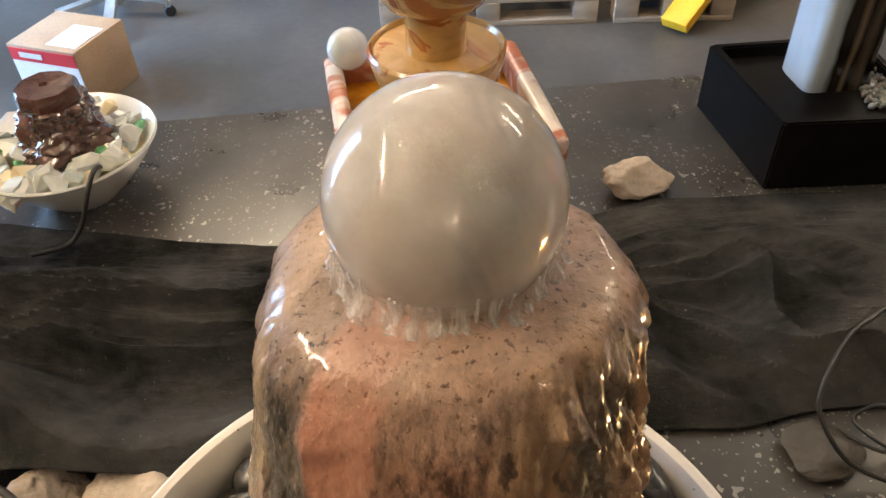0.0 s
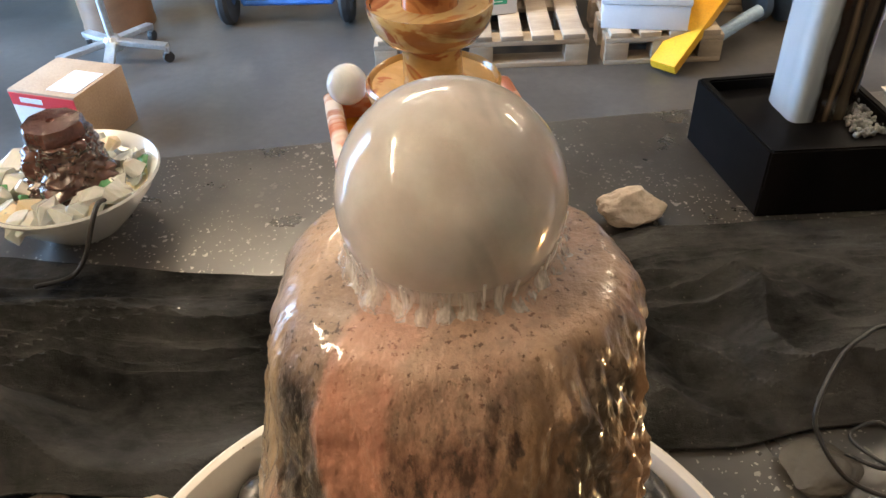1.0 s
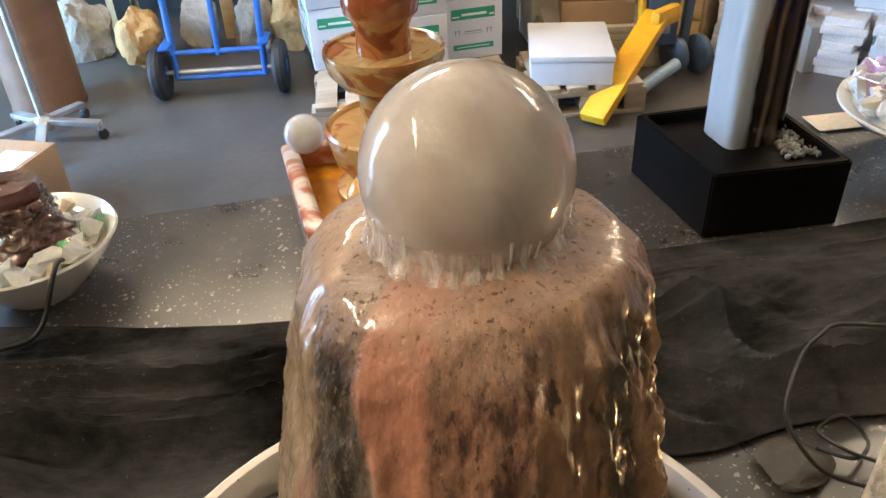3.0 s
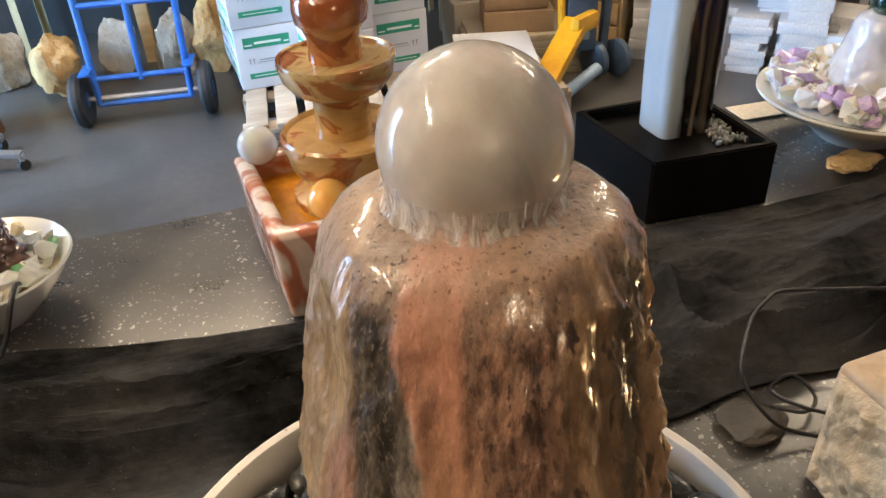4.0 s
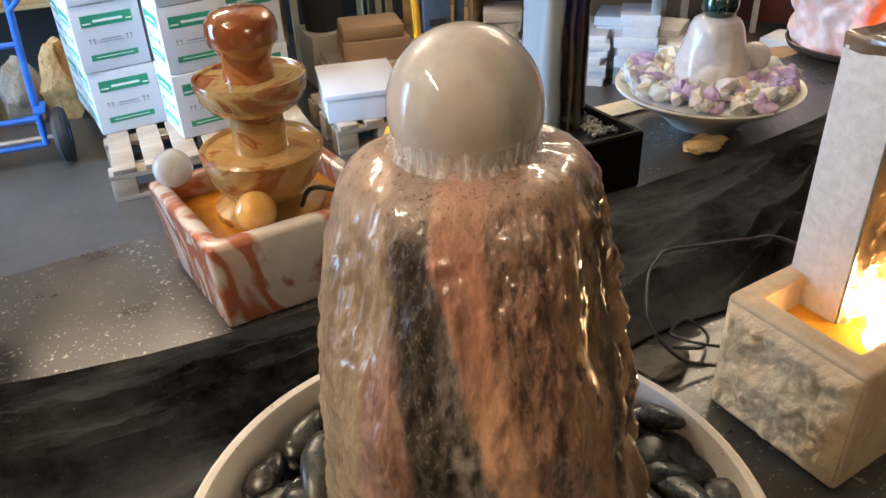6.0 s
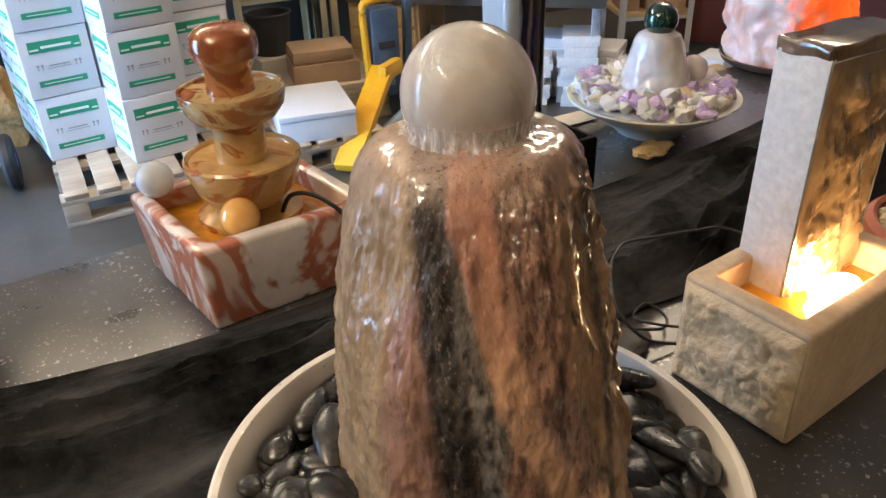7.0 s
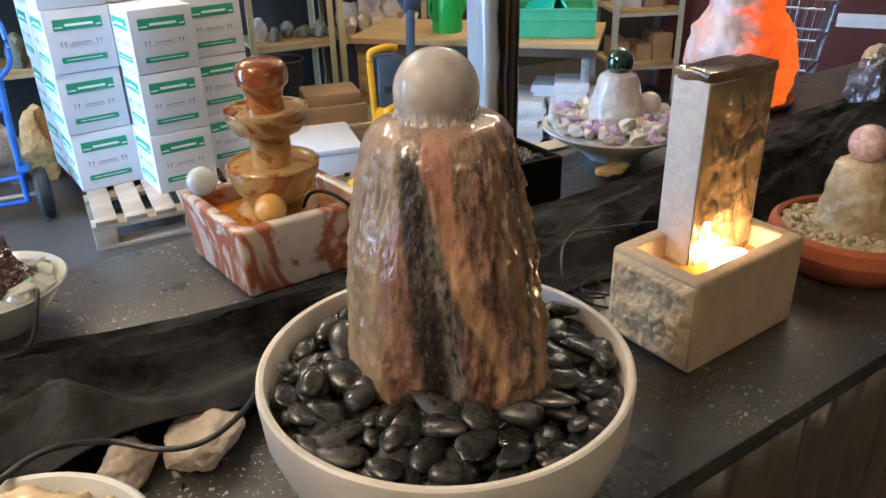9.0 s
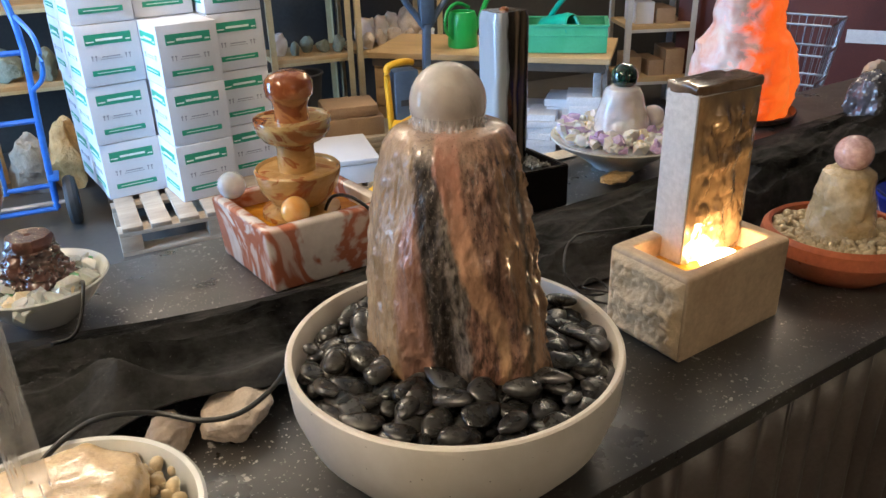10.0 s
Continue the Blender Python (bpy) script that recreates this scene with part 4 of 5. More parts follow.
def rough_sheet(w, h, amp, seed, nu=70, nv=110):
    bm = bmesh.new()
    grid = []
    for i in range(nu + 1):
        row = []
        for j in range(nv + 1):
            u, v = i / nu, j / nv
            x = (u - 0.5) * w
            z = v * h
            e = min(1, 10 * min(u, 1 - u, 1 - v))
            d = amp * e * (noise.fractal(Vector((u * 3 + seed, v * 5, 1)), 0.8, 2.1, 5) + 0.8 * abs(noise.noise(Vector((u * 4, v * 7, seed)))))
            row.append(bm.verts.new((x, -max(0.0, d + amp * 0.3) * e, z)))
        grid.append(row)
    for r, s in zip(grid, grid[1:]):
        for j in range(nv):
            bm.faces.new((r[j], s[j], s[j + 1], r[j + 1]))
    return bm


SLAB_AT = (0.562 - sc.x, 0.422 - sc.y, 0.086)
slab_m = pose(*SLAB_AT, 0, 0, slab_turn - 4)
part("slab_core", block(0.144, 0.068, 0.318, 0.006), SLAB_SIDE, slab_fountain, "pale sawn stone slab", slab_m)
part("slab_face", rough_sheet(0.140, 0.310, 0.009, 2.0), SLAB, slab_fountain, "wet rippled brown stone face", slab_m @ pose(0, -0.0352, 0))
cap = block(0.146, 0.071, 0.020, 0.007, segments=3)
bmesh.ops.subdivide_edges(cap, edges=cap.edges, cuts=3, use_grid_fill=True)
for v in cap.verts:
    v.co += 0.005 * noise.noise_vector(v.co * 45)
part("slab_top", cap, SLAB_TOP, slab_fountain, "wet dark red-brown top", slab_m @ pose(0, 0, 0.308))
part("bulb", ball(0.024, 3, (1.6, 0.9, 0.65)), BULB_GLOW, slab_fountain, "bright warm lamp under the slab", pose(0.550 - sc.x, 0.352 - sc.y, 0.124))

# ---- the onyx cup fountain in the marble basin ----
MB = [(-0.171, 1.046), (-0.112, 0.798), (0.158, 0.838), (0.098, 1.094)]
mc = Vector((sum(p[0] for p in MB) / 4, sum(p[1] for p in MB) / 4))
cup_fountain = base("cup_fountain", pose(mc.x, mc.y, TABLE), "white and red veined marble basin with a stacked amber onyx fountain", "fountain")
mloc = [(p[0] - mc.x, p[1] - mc.y) for p in MB]
bm, minner = wall_ring(mloc, 0.026, 0.133, 0.07)
for v in bm.verts:
    if v.co.z < 0.01:
        v.co.x *= 0.93
        v.co.y *= 0.95
bmesh.ops.bevel(bm, geom=bm.edges, offset=0.009, segments=3, affect="EDGES", profile=0.6)
part("basin", bm, BASIN_MARBLE, cup_fountain, "white marble basin with red veins")
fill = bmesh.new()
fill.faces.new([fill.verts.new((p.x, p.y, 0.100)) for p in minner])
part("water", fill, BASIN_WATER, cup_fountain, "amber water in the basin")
FX, FY = -0.004 - mc.x, 0.950 - mc.y
fz = 0.09
part("foot", lathe([(0, 0), (0.074, 0), (0.080, 0.012), (0.079, 0.021), (0.056, 0.024), (0.042, 0.034), (0.0, 0.036)], 48), ONYX, cup_fountain, "", pose(FX, FY, fz))
part("lower_cup", lathe([(0, 0.030), (0.044, 0.030), (0.062, 0.042), (0.078, 0.066), (0.086, 0.098), (0.0865, 0.106), (0.083, 0.110), (0.080, 0.107), (0.078, 0.1035), (0.0, 0.103)], 56), ONYX, cup_fountain, "large amber onyx cup", pose(FX, FY, fz))
part("lower_stem", lathe([(0, 0.088), (0.042, 0.088), (0.038, 0.100), (0.037, 0.150), (0.042, 0.163), (0, 0.164)], 40), ONYX, cup_fountain, "", pose(FX, FY, fz))
part("upper_cup", lathe([(0, 0.160), (0.044, 0.160), (0.060, 0.168), (0.072, 0.184), (0.0765, 0.204), (0.0755, 0.210), (0.072, 0.209), (0.070, 0.2055), (0.0, 0.205)], 56), ONYX_BANDED, cup_fountain, "smaller banded onyx cup", pose(FX, FY, fz))
part("knob", lathe([(0, 0.194), (0.035, 0.194), (0.034, 0.215), (0.033, 0.232), (0.038, 0.246), (0.0455, 0.254), (0.0475, 0.268), (0.0455, 0.283), (0.036, 0.294), (0.020, 0.299), (0.0, 0.300)], 48), ONYX_RED, cup_fountain, "glossy red-brown onyx knob", pose(FX, FY, fz))
thing("quartz_ball", ball(0.0285, 4), QUARTZ_BALL, pose(-0.128, 1.020, 1.016), "cloudy white quartz ball on the basin rim", "ball")
thing("calcite_ball", ball(0.0285, 4), CALCITE, pose(-0.036, 0.868, 0.997), "orange-yellow calcite ball in the basin water", "ball")
thing("fountain_cable", pipe([(0.030, 0.905, 0.965), (0.045, 0.885, 1.005), (0.075, 0.850, 1.010), (0.110, 0.818, 0.975), (0.118, 0.806, 0.92), (0.120, 0.795, 0.872), (0.14, 0.76, 0.905)], 0.0035), CORD, None,
      "thin black pump cord over the basin rim", "cord")

# ---- the striped pillar in the black box ----
PB = [(0.381, 1.122), (0.427, 0.912), (0.630, 0.926), (0.602, 1.150)]
pc = Vector((sum(p[0] for p in PB) / 4, sum(p[1] for p in PB) / 4))
pillar_fountain = base("pillar_fountain", pose(pc.x, pc.y, TABLE), "striped black and white pillar in a square black box", "fountain")
bm, pinner = wall_ring([(p[0] - pc.x, p[1] - pc.y) for p in PB], 0.013, 0.104, 0.05)
bmesh.ops.bevel(bm, geom=bm.edges, offset=0.0025, segments=2, affect="EDGES")
part("box", bm, BLACK_BOX, pillar_fountain, "glossy black slate box")
deck = bmesh.new()
deck.faces.new([deck.verts.new((p.x, p.y, 0.086)) for p in pinner])
part("deck", deck, BLACK_BOX, pillar_fountain)
bm = bmesh.new()
rings = []
for j in range(41):
    h = j / 40
    ring = []
    for i in range(64):
        a = 2 * math.pi * i / 64
        q = (abs(math.cos(a)) ** 6 + abs(math.sin(a)) ** 6) ** (-1 / 6)
        q *= 1 + 0.03 * noise.noise(Vector((math.cos(a) * 3, math.sin(a) * 3, h * 4)))
        k = 1 - 0.10 * smoothstep(0.96, 1.0, h)
        ring.append(bm.verts.new((0.047 * q * k * math.cos(a), 0.042 * q * k * math.sin(a), 0.385 * h)))
    rings.append(ring)
for a, b in zip(rings, rings[1:]):
    for i in range(64):
        bm.faces.new((a[i], a[(i + 1) % 64], b[(i + 1) % 64], b[i]))
bm.faces.new(rings[-1])
bm.faces.new(list(reversed(rings[0])))
part("pillar", bm, PILLAR, pillar_fountain, "polished pillar, white on one side and black-brown striped", pose(0.527 - pc.x, 1.060 - pc.y, 0.06, 0, 0, 8))
part("spout", lathe([(0, 0), (0.012, 0), (0.010, 0.006), (0.005, 0.008), (0, 0.004)], 20), ONYX_RED, pillar_fountain, "", pose(0.527 - pc.x, 1.060 - pc.y, 0.444))


def scatter(name, material, count, cx, cy, z, rad, size, seed, label, hole=0.0, sides=2, test=None):
    """Loose gravel as one sheet of many small stones."""
    rnd = random.Random(seed)
    verts, faces = [], []
    proto = bmesh.new()
    bmesh.ops.create_icosphere(proto, subdivisions=sides, radius=1.0)
    proto.verts.ensure_lookup_table()
    pv = [v.co.copy() for v in proto.verts]
    pf = [[v.index for v in f.verts] for f in proto.faces]
    proto.free()
    made = 0
    for _ in range(count * 4):
        if made >= count:
            break
        r, a = rad * math.sqrt(rnd.random()), rnd.uniform(0, 2 * math.pi)
        if r < hole:
            continue
        x, y = r * math.cos(a), r * math.sin(a)
        if test and not test(cx + x, cy + y):
            continue
        made += 1
        s = size * rnd.uniform(0.6, 1.25)
        turn = Euler((rnd.uniform(0, 3), rnd.uniform(0, 3), rnd.uniform(0, 6))).to_matrix()
        sh = Vector((rnd.uniform(0.8, 1.3), rnd.uniform(0.7, 1.0), rnd.uniform(0.55, 0.85)))
        off = Vector((cx + x, cy + y, z + rnd.uniform(-0.3, 0.5) * size))
        b = len(verts)
        for p in pv:
            k = 1 + 0.15 * noise.noise(p * 1.5 + Vector((made, 0, 0)))
            verts.append(turn @ Vector((p.x * sh.x, p.y * sh.y, p.z * sh.z)) * s * k + off)
        faces += [[i + b for i in f] for f in pf]
    me = bpy.data.meshes.new(name)
    me.from_pydata([tuple(v) for v in verts], [], faces)
    for f in me.polygons:
        f.use_smooth = True
    me.materials.append(material)
    return tagged(new(name, me), label, name.replace("_", " "), kind="stuff")


scatter("clear_glass_chips", CHIPS, 220, 0.580, 1.02, 0.949, 0.052, 0.0045, 5, "small clear glass chips in the black box", test=lambda x, y: x > 0.560 and y > 0.975)

def chunk(size, seed):
    """An angular broken crystal that stands on z = 0."""
    rnd = random.Random(seed)
    bm = bmesh.new()
    for _ in range(15):
        p = Vector((rnd.gauss(0, 1), rnd.gauss(0, 1), rnd.gauss(0, 1))).normalized() * rnd.uniform(0.75, 1.1)
        bm.verts.new((p.x * size[0], p.y * size[1], p.z * size[2]))
    got = bmesh.ops.convex_hull(bm, input=bm.verts)
    loose = [v for v in bm.verts if not v.link_faces]
    bmesh.ops.delete(bm, geom=loose, context="VERTS")
    low = min(v.co.z for v in bm.verts)
    bmesh.ops.translate(bm, vec=(0, 0, -low), verts=bm.verts)
    return bm


# ---- bowl with the dark red stone ----
LB = (-0.503, 0.914)
thing("shallow_bowl", lathe([(0, 0), (0.050, 0), (0.056, 0.006), (0.080, 0.030), (0.108, 0.064), (0.120, 0.082), (0.118, 0.085), (0.113, 0.082), (0.098, 0.062), (0.066, 0.030), (0, 0.018)], 72), CERAMIC_W, pose(*LB, TABLE),
      "white glazed bowl with crystals and a dark stone", "bowl")
thing("red_fountain_stone", craggy([(0.062, 0), (0.064, 0.012), (0.056, 0.034), (0.050, 0.052), (0.046, 0.064), (0.042, 0.076), (0.040, 0.087)], 0.26, 5, grain=60), LAVA, pose(LB[0] + 0.002, LB[1] + 0.006, 0.916, 0, 0, 30), "dark red wet fountain stone with a flat polished top", "fountain stone")
thing("stone_disc", lathe([(0, 0), (0.041, 0), (0.0425, 0.004), (0.041, 0.018), (0.038, 0.022), (0.006, 0.023), (0.005, 0.020), (0, 0.020)], 9, 0.1, 3), LAVA, pose(LB[0] + 0.0, LB[1] + 0.006, 1.0005), "flat glossy dark red stone disc on the fountain stone", "stone disc")
rnd = random.Random(4)
for i in range(60):
    a = i * 2.399 + rnd.uniform(-0.2, 0.2)
    r = 0.056 + 0.044 * rnd.random()
    kind = rnd.choice(("c", "c", "c", "y", "g"))
    s = {"c": 0.021, "y": 0.019, "g": 0.011}[kind] * rnd.uniform(0.8, 1.25)
    mat_, nm, lb = {"c": (CRYSTAL, "quartz_crystal", "rough clear white quartz crystal in the bowl"), "y": (CITRINE, "calcite_crystal", "pale yellow rough crystal in the bowl"), "g": (GREENQ, "green_crystal", "small green tumbled crystal in the bowl")}[kind]
    thing(nm, chunk((s * 1.2, s, s * 0.8), 100 + i), mat_, pose(LB[0] + r * math.cos(a), LB[1] + r * math.sin(a), 0.922 + (0.010 if kind == "g" else 0.0) - (0.006 if r < 0.07 else 0), rnd.uniform(-25, 25), rnd.uniform(-25, 25), rnd.uniform(0, 360)), lb, "crystal", "crystals in the white bowl", smooth=False)
thing("bowl_bed", lathe([(0, 0), (0.100, 0)], 40), CITRINE, pose(*LB, 0.922), "pale crystal bed in the bowl", "crystal bed", kind="stuff")
thing("pump_cable", pipe([(-0.438, 0.874, 0.930), (-0.428, 0.834, 0.952), (-0.431, 0.812, 0.940), (-0.445, 0.789, 0.900), (-0.462, 0.770, 0.884), (-0.49, 0.74, 0.895)], 0.0032), CORD, None, "thin black pump cord over the bowl rim", "cord")

# ---- bowl with the honey stone and the clear column ----
HB = (-0.468, 0.205)
thing("cream_bowl", lathe([(0, 0), (0.10, 0), (0.112, 0.006), (0.140, 0.05), (0.153, 0.098), (0.1535, 0.102), (0.150, 0.105), (0.144, 0.104), (0.141, 0.098), (0.125, 0.05), (0, 0.03)], 80), CERAMIC_W, pose(*HB, TABLE),
      "white glazed round bowl with pebbles and a honey stone", "bowl")
thing("honey_stone", rock((0.118, 0.098, 0.052), 8, 5, 0.06, 6), AMBER_STONE, pose(HB[0] - 0.022, HB[1] + 0.026, 0.930, 0, 0, 20), "wet honey-coloured stone in the bowl", "stone")
scatter("river_pebbles", RIVER_MAT, 620, HB[0], HB[1], 0.948, 0.138, 0.0085, 3, "cream and ochre river pebbles in the bowl")
COL = (-0.478, 0.218)
thing("clear_column", pipe([(COL[0], COL[1], 0.93), (COL[0], COL[1], 1.295)], 0.0175, 24, 1), ACRYL, None, "clear acrylic water column standing in the bowl", "column")
thing("maroon_ball", ball(0.042, 5), MAROON, pose(COL[0] + 0.008, COL[1], 1.333), "polished maroon stone ball on the clear column", "ball")

# ---- amethyst bowl ----
AB = (0.912, 1.112)
thing("wide_bowl", lathe([(0, 0), (0.070, 0), (0.076, 0.006), (0.094, 0.022), (0.130, 0.046), (0.170, 0.068), (0.185, 0.080), (0.184, 0.084), (0.177, 0.082), (0.120, 0.060), (0, 0.045)], 80), MILK_BOWL, pose(*AB, TABLE),
      "wide white bowl heaped with amethyst and quartz", "bowl")
thing("rose_stone", craggy([(0.076, 0), (0.076, 0.02), (0.068, 0.05), (0.058, 0.085), (0.050, 0.115), (0.044, 0.128), (0.028, 0.135)], 0.07, 4, grain=30), PALE_ROSE, pose(AB[0] + 0.010, AB[1] + 0.010, 0.940), "milky rose quartz fountain stone", "fountain stone")
thing("green_ball", ball(0.035, 5), GREEN_BALL, pose(AB[0] + 0.010, AB[1] + 0.010, 1.098), "dark green polished ball on the rose quartz", "ball")
thing("side_ball", ball(0.030, 4), PALE_ROSE, pose(AB[0] + 0.098, AB[1] - 0.010, 0.985), "pale milky quartz ball beside the stone", "ball")
rnd = random.Random(9)
for i in range(150):
    a = i * 2.399 + rnd.uniform(-0.15, 0.15)
    r = 0.082 + 0.082 * rnd.random() ** 0.8
    kind = rnd.choice(("c", "c", "c", "c", "a", "a", "a", "y"))
    s = 0.0175 * rnd.uniform(0.6, 1.45)
    mat_, nm, lb = {"c": (ROUGH_QUARTZ, "quartz_crystal", "rough white quartz chunk in the wide bowl"), "y": (CITRINE, "calcite_crystal", "pale yellow crystal chunk in the wide bowl"), "a": (AMETHYST, "amethyst_crystal", "rough violet amethyst chunk in the wide bowl")}[kind]
    zz = 0.956 - 0.12 * max(0, r - 0.13)
    thing(nm, chunk((s * 1.2, s, s * 0.9), 300 + i), mat_, pose(AB[0] + r * math.cos(a), AB[1] + r * math.sin(a), zz - 0.012, rnd.uniform(-25, 25), rnd.uniform(-25, 25), rnd.uniform(0, 360)), lb, "crystal", "crystals in the wide bowl", smooth=False)
scatter("quartz_chips", ROUGH_QUARTZ, 380, AB[0], AB[1], 0.954, 0.160, 0.008, 15, "small white quartz chips between the crystals", hole=0.07, sides=1)
thing("crystal_bed", lathe([(0, 0.012), (0.10, 0.008), (0.160, -0.004)], 48), ROUGH_QUARTZ, pose(*AB, 0.940), "crushed quartz bed in the wide bowl", "crystal bed", kind="stuff")
thing("ochre_chip", rock((0.050, 0.028, 0.014), 31, 4, 0.2, 6), AMBER_STONE, pose(0.815, 0.985, TABLE + 0.010, 0, 0, 15), "flat ochre stone chip on the cloth edge", "stone")
thing("price_card", block(0.105, 0.062, 0.0015, 0.0003), surf("cream_card", (0.62, 0.50, 0.34), (0.70, 0.58, 0.42), 4, 0.6, 0.02), pose(0.795, 1.245, TABLE + 0.004, 0, 0, 4), "small cream card lying on the table", "card")

# ---- terracotta bowl with the pink ball ----
OB_ = (0.905, 0.405)
thing("terracotta_bowl", lathe([(0, 0), (0.085, 0), (0.098, 0.006), (0.128, 0.032), (0.142, 0.060), (0.138, 0.082), (0.128, 0.090), (0.122, 0.086), (0.126, 0.066), (0.10, 0.03), (0, 0.02)], 80), TERRACOTTA, pose(*OB_, TABLE),
      "round orange terracotta bowl with pale gravel", "bowl")
scatter("pale_gravel", GRAVEL_MAT, 520, OB_[0], OB_[1], 0.934, 0.118, 0.0085, 6, "pale cream gravel in the terracotta bowl", hole=0.045)
thing("gravel_bed", lathe([(0, 0), (0.122, 0)], 40), GRAVEL_MAT, pose(*OB_, 0.930), "gravel bed", "gravel", kind="stuff")
thing("yellow_fountain_stone", craggy([(0.062, 0), (0.061, 0.03), (0.056, 0.07), (0.050, 0.105), (0.046, 0.128), (0.030, 0.137)], 0.13, 7, grain=34), YELLOW_ONYX, pose(OB_[0] + 0.008, OB_[1] + 0.010, 0.928, 0, 0, 40), "wet yellow-brown onyx stone in the gravel", "fountain stone")
thing("pink_ball", ball(0.034, 5), PINKGR, pose(OB_[0] + 0.010, OB_[1] + 0.010, 1.091), "speckled pink granite ball on the stone", "ball")

# ---- salt lamp, grey rock, cobalt bowl at the far end ----
salt = base("salt_lamp", pose(1.555, 1.330, TABLE), "large pink and orange salt crystal lamp, lit, on a tray", "lamp")
part("tray", lathe([(0, 0), (0.150, 0), (0.165, 0.008), (0.172, 0.022), (0.168, 0.024), (0.155, 0.012), (0, 0.010)], 56), TRAY, salt, "dark brown round tray")
bm = craggy([(0.130, 0), (0.142, 0.03), (0.146, 0.10), (0.142, 0.16), (0.125, 0.205), (0.100, 0.235), (0.090, 0.28), (0.085, 0.36), (0.070, 0.43), (0.040, 0.47)], 0.16, 9, grain=16)
for v in bm.verts:
    v.co.x *= 1.15
    v.co.y *= 1.05
    v.co.z *= 1.12
part("crystal", bm, SALT, salt, "rough glowing salt crystal", pose(-0.010, 0.0, 0.010))
thing("polished_rock", rock((0.075, 0.065, 0.085), 43, 5, 0.18, 7), GREYROCK, pose(1.790, 1.060, TABLE + 0.012, 0, 12, 10), "tall grey polished rock on the black cloth", "rock")
thing("white_rock", rock((0.085, 0.06, 0.075), 44, 4, 0.15, 6), PALE_ROSE, pose(2.02, 1.22, TABLE + 0.012, 0, 0, 10), "white rough crystal rock on the black cloth", "rock")
thing("cobalt_bowl", lathe([(0, 0), (0.05, 0), (0.07, 0.03), (0.085, 0.08), (0.083, 0.085), (0.075, 0.08), (0, 0.03)], 48), COBALT, pose(1.20, 0.455, TABLE), "small cobalt blue glazed bowl", "bowl")
# ---- loose stones and cords on the table ----
thing("blush_rock", rock((0.060, 0.042, 0.034), 61, 5, 0.16, 8), BLUSH_ROCK, pose(-0.258, 0.420, TABLE + 0.001, 0, 0, 12), "rough blush-white crystal at the edge of the cloth", "rock")
thing("blush_rock", rock((0.046, 0.034, 0.030), 62, 5, 0.16, 8), BLUSH_ROCK, pose(-0.345, 0.424, TABLE + 0.001, 0, 0, 40), "smaller rough blush crystal at the edge of the cloth", "rock")
thing("flat_stone", rock((0.042, 0.031, 0.010), 63, 5, 0.10, 5), surf("dull_flat_stone", (0.032, 0.028, 0.022), (0.060, 0.052, 0.041), 10, 0.6, 0.3), pose(0.372, 0.505, TABLE + 0.002, 0, 0, 20), "flat pale stone beside the bowl", "stone")
thing("back_stone", rock((0.048, 0.034, 0.024), 64, 5, 0.14, 7), BLUSH_ROCK, pose(0.258, 0.915, TABLE + 0.001, 0, 0, 10), "rough beige stone at the edge of the cloth", "stone")
thing("bowl_pump_cord", pipe([(-0.50, 0.300, 0.965), (-0.455, 0.352, 0.972), (-0.415, 0.400, 0.955), (-0.355, 0.410, 0.935), (-0.30, 0.375, 0.928), (-0.25, 0.365, 0.93), (-0.20, 0.375, 0.95), (-0.165, 0.385, 0.985)], 0.0038), CORD, None,
      "black rubber cord looping to the white bowl", "cord")
thing("loop_cord", pipe([(0.43, 0.47, 0.868), (0.385, 0.482, 0.885), (0.358, 0.505, 0.92), (0.360, 0.525, 0.94), (0.40, 0.58, 0.942), (0.43, 0.605, 0.942), (0.46, 0.622, 0.94), (0.51, 0.613, 0.94), (0.57, 0.60, 0.94), (0.62, 0.59, 0.935), (0.66, 0.53, 0.92)], 0.0023), CORD, None,
      "thin black cord looping over the cloth", "cord")
thing("coiled_cord", pipe([(0.402, 0.520, 0.870), (0.430, 0.500, 0.874), (0.455, 0.520, 0.872), (0.440, 0.545, 0.885), (0.410, 0.535, 0.878), (0.425, 0.505, 0.880), (0.46, 0.49, 0.872)], 0.0021), CORD, None, "coiled thin black cord behind the basin", "cord")
thing("grey_cable", pipe([(0.79, 0.50, 0.90), (0.78, 0.56, 0.925), (0.74, 0.60, 0.925), (0.70, 0.58, 0.915), (0.67, 0.52, 0.91)], 0.0026), GREY_PLASTIC, None, "thin grey cord behind the slab fountain", "cord")

# ---- the workshop behind ----
def pallet(m, width, depth, boards, label):
    p = base("wooden_pallet", m, label, "pallet", "pallets")
    slat = finish("top_board", block(width / boards * 0.72, depth, 0.022, 0.003), PINE)
    step = width / boards
    for i in range(boards):
        again("top_board", slat, p, pose(-width / 2 + step * (i + 0.5), 0, 0.122))
    foot = finish("block", block(0.10, 0.10, 0.078, 0.004), PINE)
    cross = finish("stringer", block(width, 0.10, 0.022, 0.003), PINE)
    low = finish("bottom_board", block(width, 0.10, 0.022, 0.003), PINE)
    for y in (-depth / 2 + 0.05, 0, depth / 2 - 0.05):
        again("stringer", cross, p, pose(0, y, 0.100))
        again("bottom_board", low, p, pose(0, y, 0))
        for x in (-width / 2 + 0.05, 0, width / 2 - 0.05):
            again("block", foot, p, pose(x, y, 0.022))
    return p


pallet(pose(0.055, 3.56, 0, 0, 0, 2), 0.92, 0.82, 7, "weathered wooden pallet under the white cartons")
pallet(pose(0.84, 3.42, 0, 0, 0, 2), 0.50, 0.50, 4, "weathered wooden pallet under a white crate")

